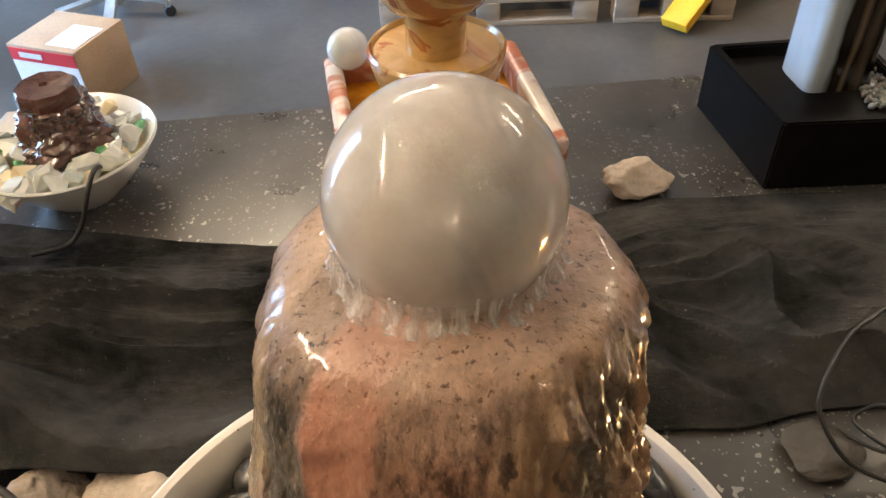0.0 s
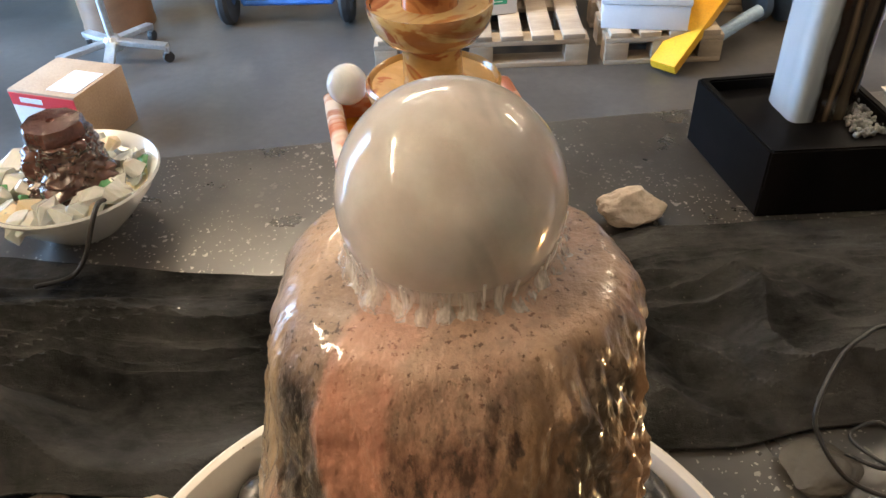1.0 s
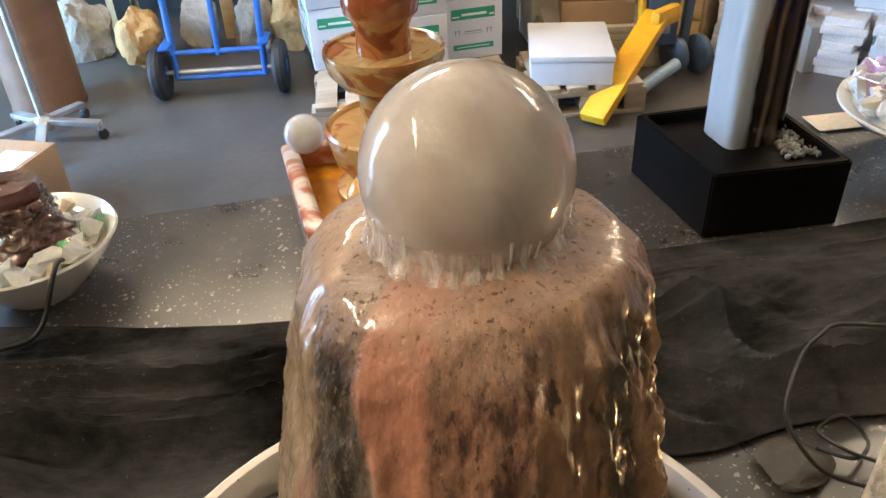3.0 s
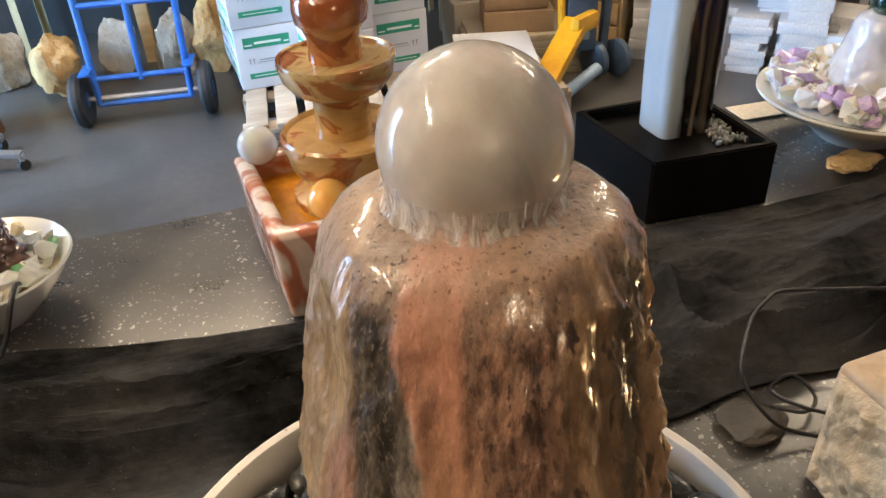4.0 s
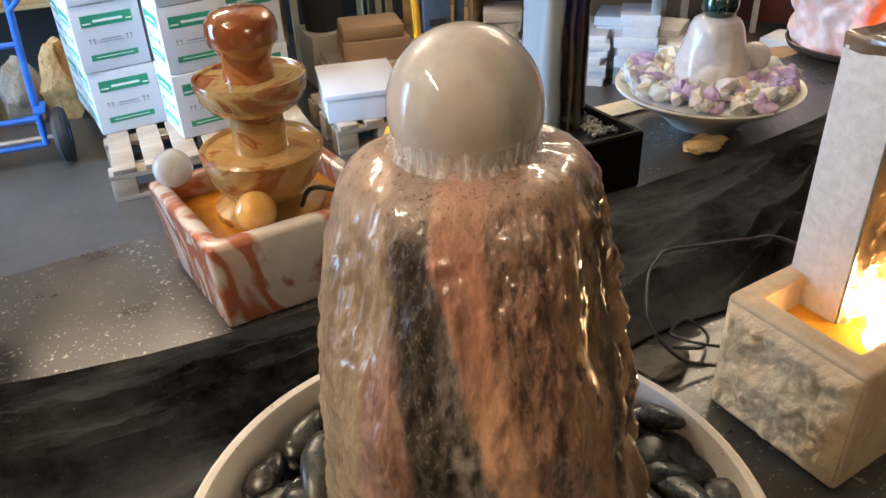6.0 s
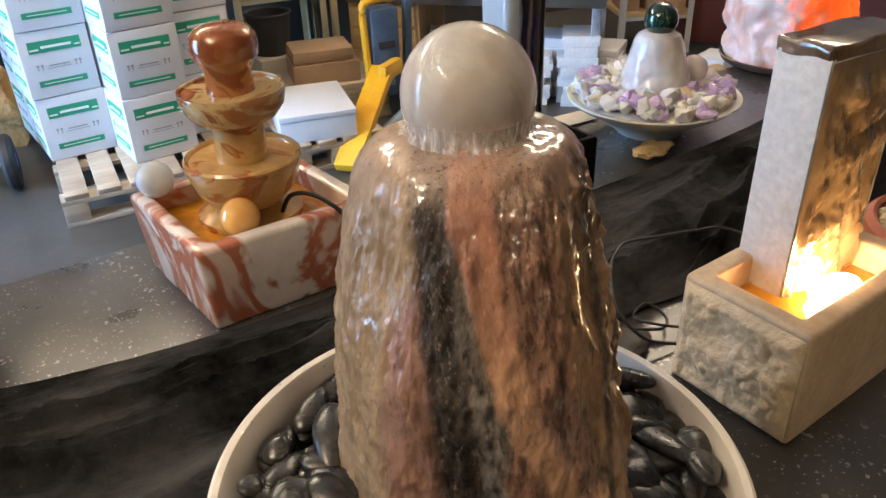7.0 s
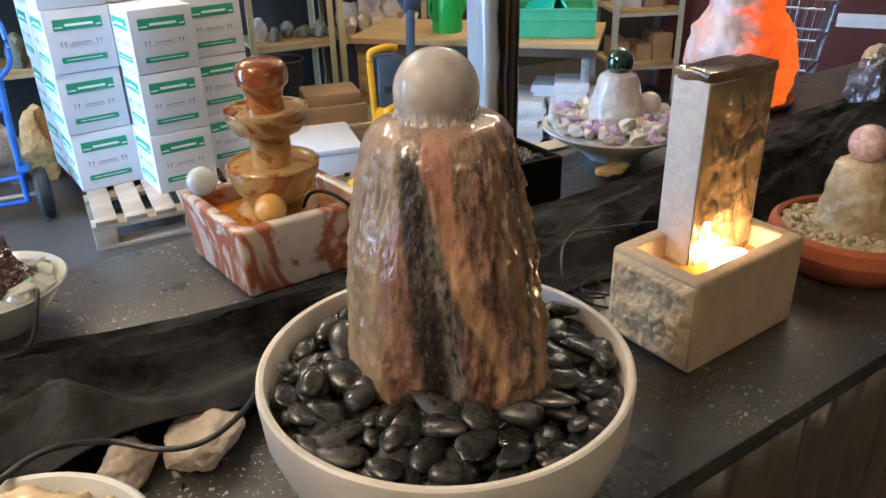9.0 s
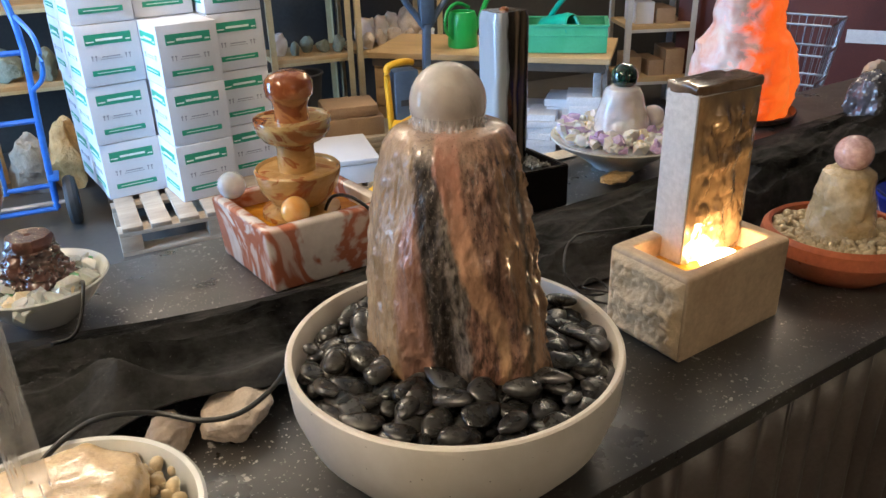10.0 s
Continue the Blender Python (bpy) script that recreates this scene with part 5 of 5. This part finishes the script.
CW, CD, CH = 0.296, 0.296, 0.291


def carton_prototype():
    c = base("carton", pose(0, 0, 0), "white shipping carton with green printed bars", "carton", "stacked white cartons")
    part("carton_body", block(CW - 0.004, CD - 0.004, CH - 0.004, 0.003, (0, 0, 0.002)), CARD_WHITE, c)
    for rot, w in ((0, CW), (-90, CD)):
        turn = pose(0, 0, 0, 0, 0, rot) @ pose(0, -CD / 2 + 0.0012, 0)
        part("green_bar", block(w * 0.73, 0.002, 0.050, 0, (0, 0, 0.196)), CARD_GREEN, c, "", turn, False)
        part("white_bar", join(block(w * 0.42, 0.002, 0.011, 0, (0.005, 0, 0.213)), block(w * 0.12, 0.002, 0.006, 0, (-0.085, 0, 0.208)), block(w * 0.08, 0.002, 0.006, 0, (0.092, 0, 0.208))), CARD_WPRINT, c, "", turn @ pose(0, -0.0016, 0), False)
        part("green_strip", block(w * 0.68, 0.002, 0.026, 0, (0, 0, 0.050)), CARD_GREEN, c, "", turn, False)
        part("white_strip", block(w * 0.54, 0.002, 0.003, 0, (0, 0, 0.0615)), CARD_WPRINT, c, "", turn @ pose(0, -0.0016, 0), False)
        signs = []
        for sx in (-0.088, -0.070, 0.070, 0.088):
            signs.append(block(0.004, 0.002, 0.024, 0, (sx, 0, 0.122)))
            signs.append(block(0.010, 0.002, 0.007, 0, (sx, 0, 0.139)))
        signs.append(block(0.10, 0.002, 0.0025, 0, (0, 0, 0.125)))
        signs.append(block(0.085, 0.002, 0.005, 0, (0, 0, 0.135)))
        part("printed_mark", join(*signs), CARD_GREY, c, "small grey printed marks", turn, False)
    part("tape", block(0.05, CD - 0.02, 0.001, 0, (0, 0, CH - 0.0015)), PAPER, c, "", None, False)
    return c


carton = carton_prototype()
# columns on the pallet: steps along and back from the front left corner, height in cartons
STACK = pose(-0.400, 3.560, 0.144, 0, 0, 11)
columns = [(0, 0, 5), (0, 1, 5), (1.0, -0.93, 3), (1.01, 0.08, 4), (2.05, -0.35, 5), (1.01, 1.08, 5), (2.05, 0.66, 5)]
rnd = random.Random(2)
first = True
for u, v, n in columns:
    for k in range(n):
        m = STACK @ pose((u + 0.5) * CW + rnd.uniform(-0.005, 0.005), (v + 0.5) * CD + rnd.uniform(-0.005, 0.005), CH * k, 0, 0, rnd.uniform(-1.5, 1.5))
        if first:
            carton.matrix_basis = m
            first = False
        else:
            copy_thing(carton, m)

# crates, slabs and boxes on and behind the second pallet
low_crate = base("white_crate", pose(0.79, 3.42, 0.145, 0, 0, -8), "low white crate with a lid on the wooden pallet", "crate")
part("body", block(0.36, 0.46, 0.105, 0.004), CARD_WHITE, low_crate)
part("lid", block(0.37, 0.47, 0.028, 0.005, (0, 0, 0.106)), CARD_WHITE, low_crate)
boards = base("board_stack", pose(1.04, 3.92, 0.0, 0, 0, -4), "stack of pale boards behind the pallet", "board stack")
PALE_BOARD = surf("pale_board", (0.46, 0.38, 0.27), (0.58, 0.50, 0.38), 4, 0.7, 0.1)
for i in range(6):
    part("board", block(0.62 - 0.02 * (i % 2), 0.38, 0.035, 0.004, (0.01 * (i % 3), 0, 0.036 * i)), PALE_BOARD, boards)
thing("beige_carton", block(0.36, 0.30, 0.30, 0.006), surf("beige_carton", (0.50, 0.44, 0.34), (0.60, 0.54, 0.44), 4, 0.7, 0.05), pose(0.90, 4.26, 0.0, 0, 0, 4), "plain beige carton behind the pallet", "carton")
brown = base("brown_box", pose(1.03, 3.93, 0.2165, 0, 0, -8), "brown cardboard box with a lid on the boards", "box")
part("body", block(0.36, 0.30, 0.11, 0.004), KRAFT, brown)
part("lid", block(0.33, 0.27, 0.07, 0.02, (-0.01, 0, 0.111)), KRAFT, brown)
thing("black_bucket", lathe([(0, 0), (0.10, 0), (0.125, 0.22), (0.135, 0.225), (0.13, 0.235), (0.118, 0.225), (0.095, 0.02), (0, 0.015)], 32), RUBBER, pose(0.84, 4.26, 0.30), "black plastic bucket on the carton", "bucket")

# ---- pallet truck ----
jack = base("pallet_truck", pose(0, 0, 0), "yellow and slate-blue hand pallet truck", "pallet truck")
part("fork", slab_between((0.83, 3.07, 0.03), (1.22, 3.50, 0.34), 0.12, 0.05), YELLOW, jack, "yellow slanted leg")
part("push_rod", pipe([(1.02, 3.20, 0.06), (1.18, 3.32, 0.10), (1.30, 3.40, 0.13)], 0.030, 12, 3), surf("pale_blue_steel", (0.20, 0.30, 0.42), (0.30, 0.42, 0.55), 6, 0.4, 0.05), jack, "pale blue push rod")
part("head_plate", block(0.20, 0.06, 0.09, 0.03, m=pose(1.25, 3.48, 0.29, 0, 0, 40)), YELLOW, jack)
part("frame", pipe([(1.18, 3.60, 0.20), (1.17, 3.60, 0.45), (1.165, 3.60, 0.62), (1.19, 3.60, 0.655), (1.27, 3.60, 0.668), (1.33, 3.62, 0.655)], 0.020, 10, 5), YELLOW, jack, "bent yellow frame")
part("body", block(0.15, 0.12, 0.46, 0.012, m=pose(1.275, 3.63, 0.16)), JACK_STEEL, jack, "slate-blue housing")
part("slot", block(0.09, 0.004, 0.035, 0.001, m=pose(1.275, 3.566, 0.42)), RUBBER, jack)
part("plate", block(0.07, 0.004, 0.04, 0.001, m=pose(1.275, 3.566, 0.22)), GREY_PLASTIC, jack)
part("shaft", slab_between((1.40, 3.62, 0.12), (1.43, 3.62, 0.86), 0.045, 0.04), JACK_STEEL, jack, "slate-blue steering shaft")
part("handle", pipe([(1.43, 3.62, 0.84), (1.36, 3.62, 0.92), (1.29, 3.62, 1.02), (1.27, 3.62, 1.14), (1.33, 3.62, 1.20), (1.43, 3.62, 1.215), (1.53, 3.62, 1.20), (1.59, 3.62, 1.14), (1.57, 3.62, 1.02), (1.50, 3.62, 0.92)], 0.018, 10, 5, True), JACK_STEEL, jack, "looped slate-blue handle")
part("lever_box", block(0.09, 0.06, 0.16, 0.02, m=pose(1.43, 3.62, 0.86)), JACK_STEEL, jack)
for wx in (1.34, 1.46):
    part("wheel", lathe([(0, 0), (0.085, 0), (0.095, 0.006), (0.095, 0.038), (0.085, 0.044), (0, 0.044)], 28), JACK_STEEL, jack, "", pose(wx, 3.60, 0.095, 0, 90, 20))

# ---- hand truck ----
truck = base("hand_truck", pose(-0.875, 3.70, 0), "blue steel hand truck with two air wheels", "hand truck")
lean = 0.16


def tp(x, z, y=0.0):
    return (x, y + lean * z, z)


for sx in (-1, 1):
    part("side_rail", pipe([tp(sx * 0.215, 0.10), tp(sx * 0.222, 0.5), tp(sx * 0.235, 0.9), tp(sx * 0.20, 1.16), tp(sx * 0.16, 1.26)], 0.017, 10, 5), BLUE_STEEL, truck)
    part("grip", pipe([tp(sx * 0.235, 0.70, -0.02), tp(sx * 0.30, 0.78, -0.08), tp(sx * 0.30, 0.95, -0.10), tp(sx * 0.235, 1.05, -0.02)], 0.012, 8, 5), BLUE_STEEL, truck, "bent blue hand guard")
    w = part("wheel", lathe([(0.035, -0.03), (0.090, -0.032), (0.118, -0.028), (0.130, -0.012), (0.130, 0.012), (0.118, 0.028), (0.090, 0.032), (0.035, 0.03)], 40), RUBBER, truck, "black air tyre", pose(sx * 0.295, 0.02, 0.130, 0, 90, 0))
    part("rim", lathe([(0, -0.03), (0.04, -0.03), (0.075, -0.02), (0.080, 0.0), (0.075, 0.02), (0.04, 0.03), (0, 0.03)], 28), BLUE_STEEL, w)
    part("fender", block(0.05, 0.16, 0.012, 0.004, m=pose(sx * 0.235, 0.02, 0.265)), BLUE_STEEL, truck)
part("centre_rail", pipe([tp(0, 0.20), tp(0.0, 0.6), tp(0, 1.16)], 0.015, 10, 4), BLUE_STEEL, truck)
for z in (0.10, 0.22, 0.55, 0.88, 1.16):
    part("cross_bar", pipe([tp(-0.22, z), tp(0, z), tp(0.22, z)], 0.014, 8, 2), BLUE_STEEL, truck)
part("axle", pipe([(-0.30, 0.02, 0.13), (0.30, 0.02, 0.13)], 0.012, 8, 1), STEEL, truck)

# ---- castor stand, drum, red-labelled box ----
stand = base("castor_stand", pose(-1.60, 3.30, 0), "pale metal five-star stand on castors", "stand")
part("pole", pipe([(0, 0, 0.09), (0, 0, 1.3)], 0.016, 12, 1), STEEL, stand)
part("hub", lathe([(0, 0.06), (0.04, 0.06), (0.045, 0.10), (0.03, 0.125), (0, 0.13)], 24), STEEL, stand)
for i in range(5):
    a = radians(72 * i - 75)
    c, s = math.cos(a), math.sin(a)
    part("arm", slab_between((0.02 * c, 0.02 * s, 0.10), (0.25 * c, 0.25 * s, 0.075), 0.045, 0.022), STEEL, stand)
    w = part("castor", lathe([(0, -0.012), (0.024, -0.012), (0.026, 0), (0.024, 0.012), (0, 0.012)], 20), RUBBER, stand, "small black castor", pose(0.245 * c, 0.245 * s, 0.026, 90, 0, 40 * i))
    part("fork", block(0.022, 0.03, 0.03, 0.004, m=pose(0.245 * c, 0.245 * s, 0.045)), GREY_PLASTIC, stand)
drum = base("cardboard_drum", pose(-1.75, 3.74, 0), "tall brown fibre drum on the floor", "drum")
FIBRE = surf("brown_fibre_drum", (0.115, 0.056, 0.025), (0.17, 0.088, 0.043), 3, 0.55, 0.1, stretch=(1, 1, 3))
part("body", lathe([(0, 0), (0.174, 0), (0.176, 0.015), (0.172, 0.03), (0.172, 0.935), (0, 0.935)], 48), FIBRE, drum)
part("lid", lathe([(0, 0.936), (0.180, 0.936), (0.181, 0.99), (0.174, 1.0), (0, 1.0)], 48), FIBRE, drum)
parcel = base("parcel", pose(-1.50, 2.663, 0, 0, 0, -16), "brown parcel with a white and red label", "parcel")
part("body", block(0.30, 0.28, 0.24, 0.005), KRAFT, parcel)
part("paper_label", block(0.13, 0.16, 0.002, 0.0, (0.07, -0.03, 0.2403)), PAPER, parcel, "white paper label", None, False)
part("red_label", block(0.29, 0.002, 0.050, 0.0, (0, -0.1415, 0.180)), RED_TAPE, parcel, "red label strip", None, False)
part("white_mark", block(0.10, 0.002, 0.020, 0.0, (-0.05, -0.144, 0.195)), PAPER, parcel, "white printed bar", None, False)
part("paper_front", block(0.29, 0.0018, 0.175, 0.0, (0, -0.1408, 0.004)), PAPER, parcel, "white paper front", None, False)

# ---- raw rocks along the back wall ----
for x, y, w, h, mt, sd, lb in ((-1.42, 4.25, 0.17, 0.19, OCHRE_ROCK, 71, "large ochre raw rock by the wall"), (-1.10, 4.40, 0.14, 0.18, PALE_ROCK, 72, "pale raw rock by the wall"), (-0.80, 4.35, 0.13, 0.20, PALE_ROCK, 73, "upright pale raw rock by the wall"),
                               (-0.58, 4.32, 0.12, 0.24, OCHRE_ROCK, 74, "upright ochre raw rock by the wall"), (-1.75, 4.4, 0.15, 0.2, PALE_ROCK, 75, "pale raw rock by the wall"), (-2.1, 4.3, 0.16, 0.17, OCHRE_ROCK, 76, "ochre raw rock by the wall")):
    thing("raw_rock", rock((w, w * 0.75, h), sd, 4, 0.2, 8), mt, pose(x, y, 0, 0, 0, sd * 17), lb, "rock", "raw rocks by the wall")
thing("wall_post", block(0.07, 0.07, 2.4, 0.004), BENCHWOOD, pose(-0.98, 4.62, 0, 0, 0, 5), "upright yellow timber post", "post")


def shelf_unit(name, m, width, depth, levels, height, label, wood):
    s = base(name, m, label, "shelf")
    for x in (-width / 2, width / 2):
        for y in (-depth / 2, depth / 2):
            post = join(block(0.040, 0.004, height, 0, (x - math.copysign(0.016, x), y, 0)), block(0.004, 0.040, height, 0, (x, y - math.copysign(0.016, y), 0)))
            part("post", post, RACK if wood else PALE_STEEL, s)
    for z in levels:
        part("shelf_board", block(width - 0.012, depth - 0.012, 0.028, 0.003, (0, 0, z)), BENCHWOOD, s)
        part("front_rail", block(width - 0.05, 0.006, 0.045, 0.001, (0, -depth / 2 + 0.010, z - 0.022)), RACK if wood else PALE_STEEL, s)
    return s


def rocks_on(x0, x1, y, z, n, mats, seed, size, lb, group):
    r = random.Random(seed)
    for i in range(n):
        s = size * r.uniform(0.7, 1.25)
        thing("raw_rock", rock((s, s * 0.8, s * r.uniform(0.9, 1.5)), seed * 50 + i, 3, 0.2, 8), r.choice(mats), pose(x0 + (x1 - x0) * (i + 0.5) / n, y + r.uniform(-0.06, 0.06), z, 0, 0, r.uniform(0, 360)), lb, "rock", group)


# left rack behind the hand truck, middle rack behind the cartons
shelf_unit("rock_shelf", pose(-0.95, 4.95, 0), 1.5, 0.45, (0.52, 0.98, 1.45), 2.0, "low shelf with greenish raw rocks", True)
rocks_on(-1.65, -0.25, 4.85, 0.549, 6, (GREEN_ROCK, GREEN_ROCK, PALE_ROCK), 5, 0.10, "greenish raw rock on the low shelf", "rocks on the low shelf")
shelf_unit("crystal_shelf", pose(1.02, 4.85, 0), 0.56, 0.45, (0.52, 1.00, 1.48), 2.0, "yellow steel rack with crystals", True)
shelf_unit("crystal_shelf", pose(1.66, 4.85, 0), 0.64, 0.45, (0.52, 1.00, 1.48), 2.0, "yellow steel rack with pale crystals", True)
rocks_on(0.78, 1.28, 4.76, 0.549, 5, (GREYROCK, PALE_ROSE, GREEN_ROCK), 6, 0.055, "small crystal on the yellow rack", "crystals on the rack")
rocks_on(1.38, 1.95, 4.76, 0.549, 5, (PALE_ROSE, PALE_ROCK, BLUSH_ROCK), 7, 0.075, "pale crystal on the yellow rack", "crystals on the rack")
rocks_on(1.42, 1.90, 4.90, 0.549, 4, (PALE_ROSE, BLUSH_ROCK), 8, 0.10, "pale crystal on the yellow rack", "crystals on the rack")
rocks_on(0.80, 1.28, 4.80, 1.029, 4, (PALE_ROSE, PALE_ROCK), 9, 0.07, "pale crystal on the yellow rack", "crystals on the rack")

# ---- bench with cans and crate ----
BM_ = pose(1.29, 4.09, 0, 0, 0, -40)
bench = base("work_bench", BM_, "yellow wooden work bench with drawers", "bench")
part("bench_top", block(1.50, 0.70, 0.035, 0.004, (0.68, 0.35, 0.600)), BENCHWOOD, bench)
part("apron", block(1.45, 0.03, 0.05, 0.003, (0.68, 0.03, 0.549)), surf("dark_apron", (0.05, 0.04, 0.03), (0.09, 0.07, 0.05), 4, 0.6, 0.05), bench, "dark edge under the top")
part("cabinet", block(0.42, 0.60, 0.548, 0.004, (0.16, 0.36, 0.0)), BENCHWOOD, bench)
for i in range(4):
    d = part("drawer", block(0.38, 0.020, 0.110, 0.004, (0.16, 0.052, 0.04 + 0.126 * i)), BENCHWOOD, bench)
    part("knob", block(0.08, 0.016, 0.014, 0.004, (0.16, 0.034, 0.09 + 0.126 * i)), STEEL, d)
for lx, ly in ((1.36, 0.08), (1.36, 0.62)):
    part("leg", block(0.05, 0.05, 0.600, 0.003, (lx, ly, 0)), STEEL, bench)


def watering_can(m, material, label):
    c = base("watering_can", m, label, "watering can")
    part("body", lathe([(0, 0), (0.090, 0), (0.095, 0.01), (0.092, 0.18), (0.080, 0.215), (0.072, 0.22), (0.070, 0.21), (0.082, 0.17), (0.085, 0.02), (0, 0.015)], 36), material, c)
    part("spout", pipe([(0.085, 0, 0.05), (0.14, 0, 0.12), (0.20, 0, 0.22), (0.235, 0, 0.27)], 0.017, 10, 4), material, c)
    part("rose", lathe([(0, 0), (0.018, 0), (0.038, 0.03), (0.036, 0.036), (0, 0.038)], 20), material, c, "", pose(0.235, 0, 0.265, 0, 40, 0))
    part("handle", pipe([(-0.088, 0, 0.06), (-0.15, 0, 0.12), (-0.14, 0, 0.22), (-0.05, 0, 0.27), (0.06, 0, 0.235)], 0.011, 8, 5), material, c)
    return c


watering_can(BM_ @ pose(0.48, 0.28, 0.635, 0, 0, 60), CAN_GREEN, "green plastic watering can on the bench")
crate = base("plastic_crate", BM_ @ pose(1.13, 0.30, 0.635, 0, 0, 6), "open green plastic crate on the bench", "crate")
for nm, sx, sy, ax, ay in (("long_side", 0.50, 0.008, 0, -0.17), ("long_side", 0.50, 0.008, 0, 0.17), ("short_side", 0.008, 0.332, -0.246, 0), ("short_side", 0.008, 0.332, 0.246, 0)):
    part(nm, join(block(sx, sy, 0.165, 0.002, (ax, ay, 0.004)), block(sx + 0.016, sy + 0.014, 0.014, 0.003, (ax, ay, 0.155)), block(sx + 0.008, sy + 0.008, 0.010, 0.002, (ax, ay, 0.10))), CRATE_GREEN, crate)
part("crate_bottom", block(0.48, 0.33, 0.006, 0.001, (0, 0, 0.004)), CRATE_GREEN, crate)
watering_can(BM_ @ pose(1.01, 0.30, 0.725, 0, -75, 150) @ pose(0, 0, 0), TEAL, "teal plastic watering can lying in the crate")
thing("yellow_box", block(0.14, 0.12, 0.10, 0.006), YELLOW, BM_ @ pose(1.25, 0.30, 0.667), "yellow tin in the green crate", "tin")

# paper stacks and trays under the bench
rnd = random.Random(23)
for i in range(9):
    hh = rnd.uniform(0.12, 0.40)
    n = 7
    pile = base("paper_stack", BM_ @ pose(0.52 + 0.125 * i, 0.16 + 0.16 * (i % 2), 0, 0, 0, rnd.uniform(-12, 12)), "untidy stack of white paper under the bench", "paper stack", "paper stacks under the bench")
    for k in range(n):
        part("paper_block", block(0.20 + rnd.uniform(-0.03, 0.03), 0.26, hh / n - 0.001, 0.002), (PAPER, PAPER, CARD_WHITE)[i % 3], pile, "", pose(rnd.uniform(-0.012, 0.012), rnd.uniform(-0.012, 0.012), hh / n * k, 0, 0, rnd.uniform(-9, 9)))

# clutter beyond the bench
rnd = random.Random(17)
for i in range(16):
    s = rnd.uniform(0.10, 0.22)
    px, py = 1.95 + 0.14 * i * 0.8 + rnd.uniform(-0.1, 0.1), 3.55 - 0.055 * i + rnd.uniform(-0.25, 0.35)
    if i % 3 == 0:
        thing("packing_paper", rock((s, s * 0.8, s * 0.5), 500 + i, 3, 0.25, 10), PAPER, pose(px, py, 0, 0, 0, rnd.uniform(0, 90)), "crumpled white packing paper on the floor", "packing paper", "clutter by the bench")
    else:
        thing("storage_box", block(s * 1.6, s * 1.3, s * 1.2, 0.005), (KRAFT, GREY_PLASTIC, RUBBER, CARD_WHITE)[i % 4], pose(px, py, 0, 0, 0, rnd.uniform(0, 90)), "small storage box on the floor by the bench", "box", "clutter by the bench")
for (sx, sy, rot) in ((3.41, 4.10, -20),):
    shelf_unit("stock_shelf", pose(sx, sy, 0, 0, 0, rot), 0.49, 0.45, (0.25, 0.62, 1.0), 1.8, "steel stock shelf with boxes", False)
    for i in range(7):
        lvl = (0.279, 0.649, 1.029)[i % 3]
        u = -0.15 + 0.05 * i
        thing("stock_box", block(rnd.uniform(0.10, 0.14), 0.28, rnd.uniform(0.10, 0.24), 0.004), (KRAFT, CARD_WHITE, GREY_PLASTIC)[i % 3 if i != 4 else 0], pose(sx, sy, 0, 0, 0, rot) @ pose(u, -0.02, lvl, 0, 0, rnd.uniform(-6, 6)), "small carton on the steel stock shelf", "carton", "cartons on the stock shelf")

# ---- shopping cart and banner ----
cart = base("shopping_cart", pose(2.98, 2.46, 0, 0, 0, -62) @ Matrix.Diagonal((0.60, 0.60, 1.0, 1)), "chrome wire shopping cart", "cart")
for z, w in ((0.45, 0.40), (0.60, 0.45), (0.75, 0.50), (0.90, 0.55)):
    part("basket_rail", pipe([(-w * 0.7, -w / 2, z), (w * 0.7, -w / 2, z), (w * 0.7, w / 2, z), (-w * 0.7, w / 2, z)], 0.006, 8, 1, True), CHROME, cart)
for i in range(13):
    u = -1 + 2 * i / 12
    for sy in (-1, 1):
        part("basket_wire", pipe([(u * 0.28, sy * 0.20, 0.45), (u * 0.385, sy * 0.275, 0.90)], 0.003, 6, 1), CHROME, cart)
for i in range(8):
    u = -1 + 2 * i / 7
    for sx in (-1, 1):
        part("basket_wire", pipe([(sx * 0.28, u * 0.20, 0.45), (sx * 0.385, u * 0.275, 0.90)], 0.003, 6, 1), CHROME, cart)
for sy in (-0.2, 0.2):
    part("frame_tube", pipe([(0.30, sy, 0.12), (-0.28, sy, 0.14), (-0.30, sy, 0.45), (-0.42, sy, 0.98)], 0.012, 8, 3), CHROME, cart)
    for sx in (-0.26, 0.28):
        part("castor", lathe([(0, -0.014), (0.05, -0.014), (0.055, 0), (0.05, 0.014), (0, 0.014)], 20), RUBBER, cart, "", pose(sx, sy, 0.056, 90, 0, 20))
part("push_bar", pipe([(-0.42, -0.22, 0.98), (-0.42, 0.22, 0.98)], 0.014, 10, 1), RED_TAPE, cart)
banner = base("banner", pose(4.35, 2.95, 0, 0, 0, -52), "dark maroon banner with white printed bars", "banner")
part("sheet", block(2.6, 0.02, 1.6, 0.003, (0, 0, 0.05)), BANNER, banner)
part("printed_bar", block(1.0, 0.004, 0.085, 0.0, (0.30, -0.013, 0.56)), PAPER, banner, "white printed bar", None, False)
part("printed_bar", block(0.9, 0.004, 0.16, 0.0, (0.45, -0.013, 0.80)), RED_TAPE, banner, "red printed bar", None, False)
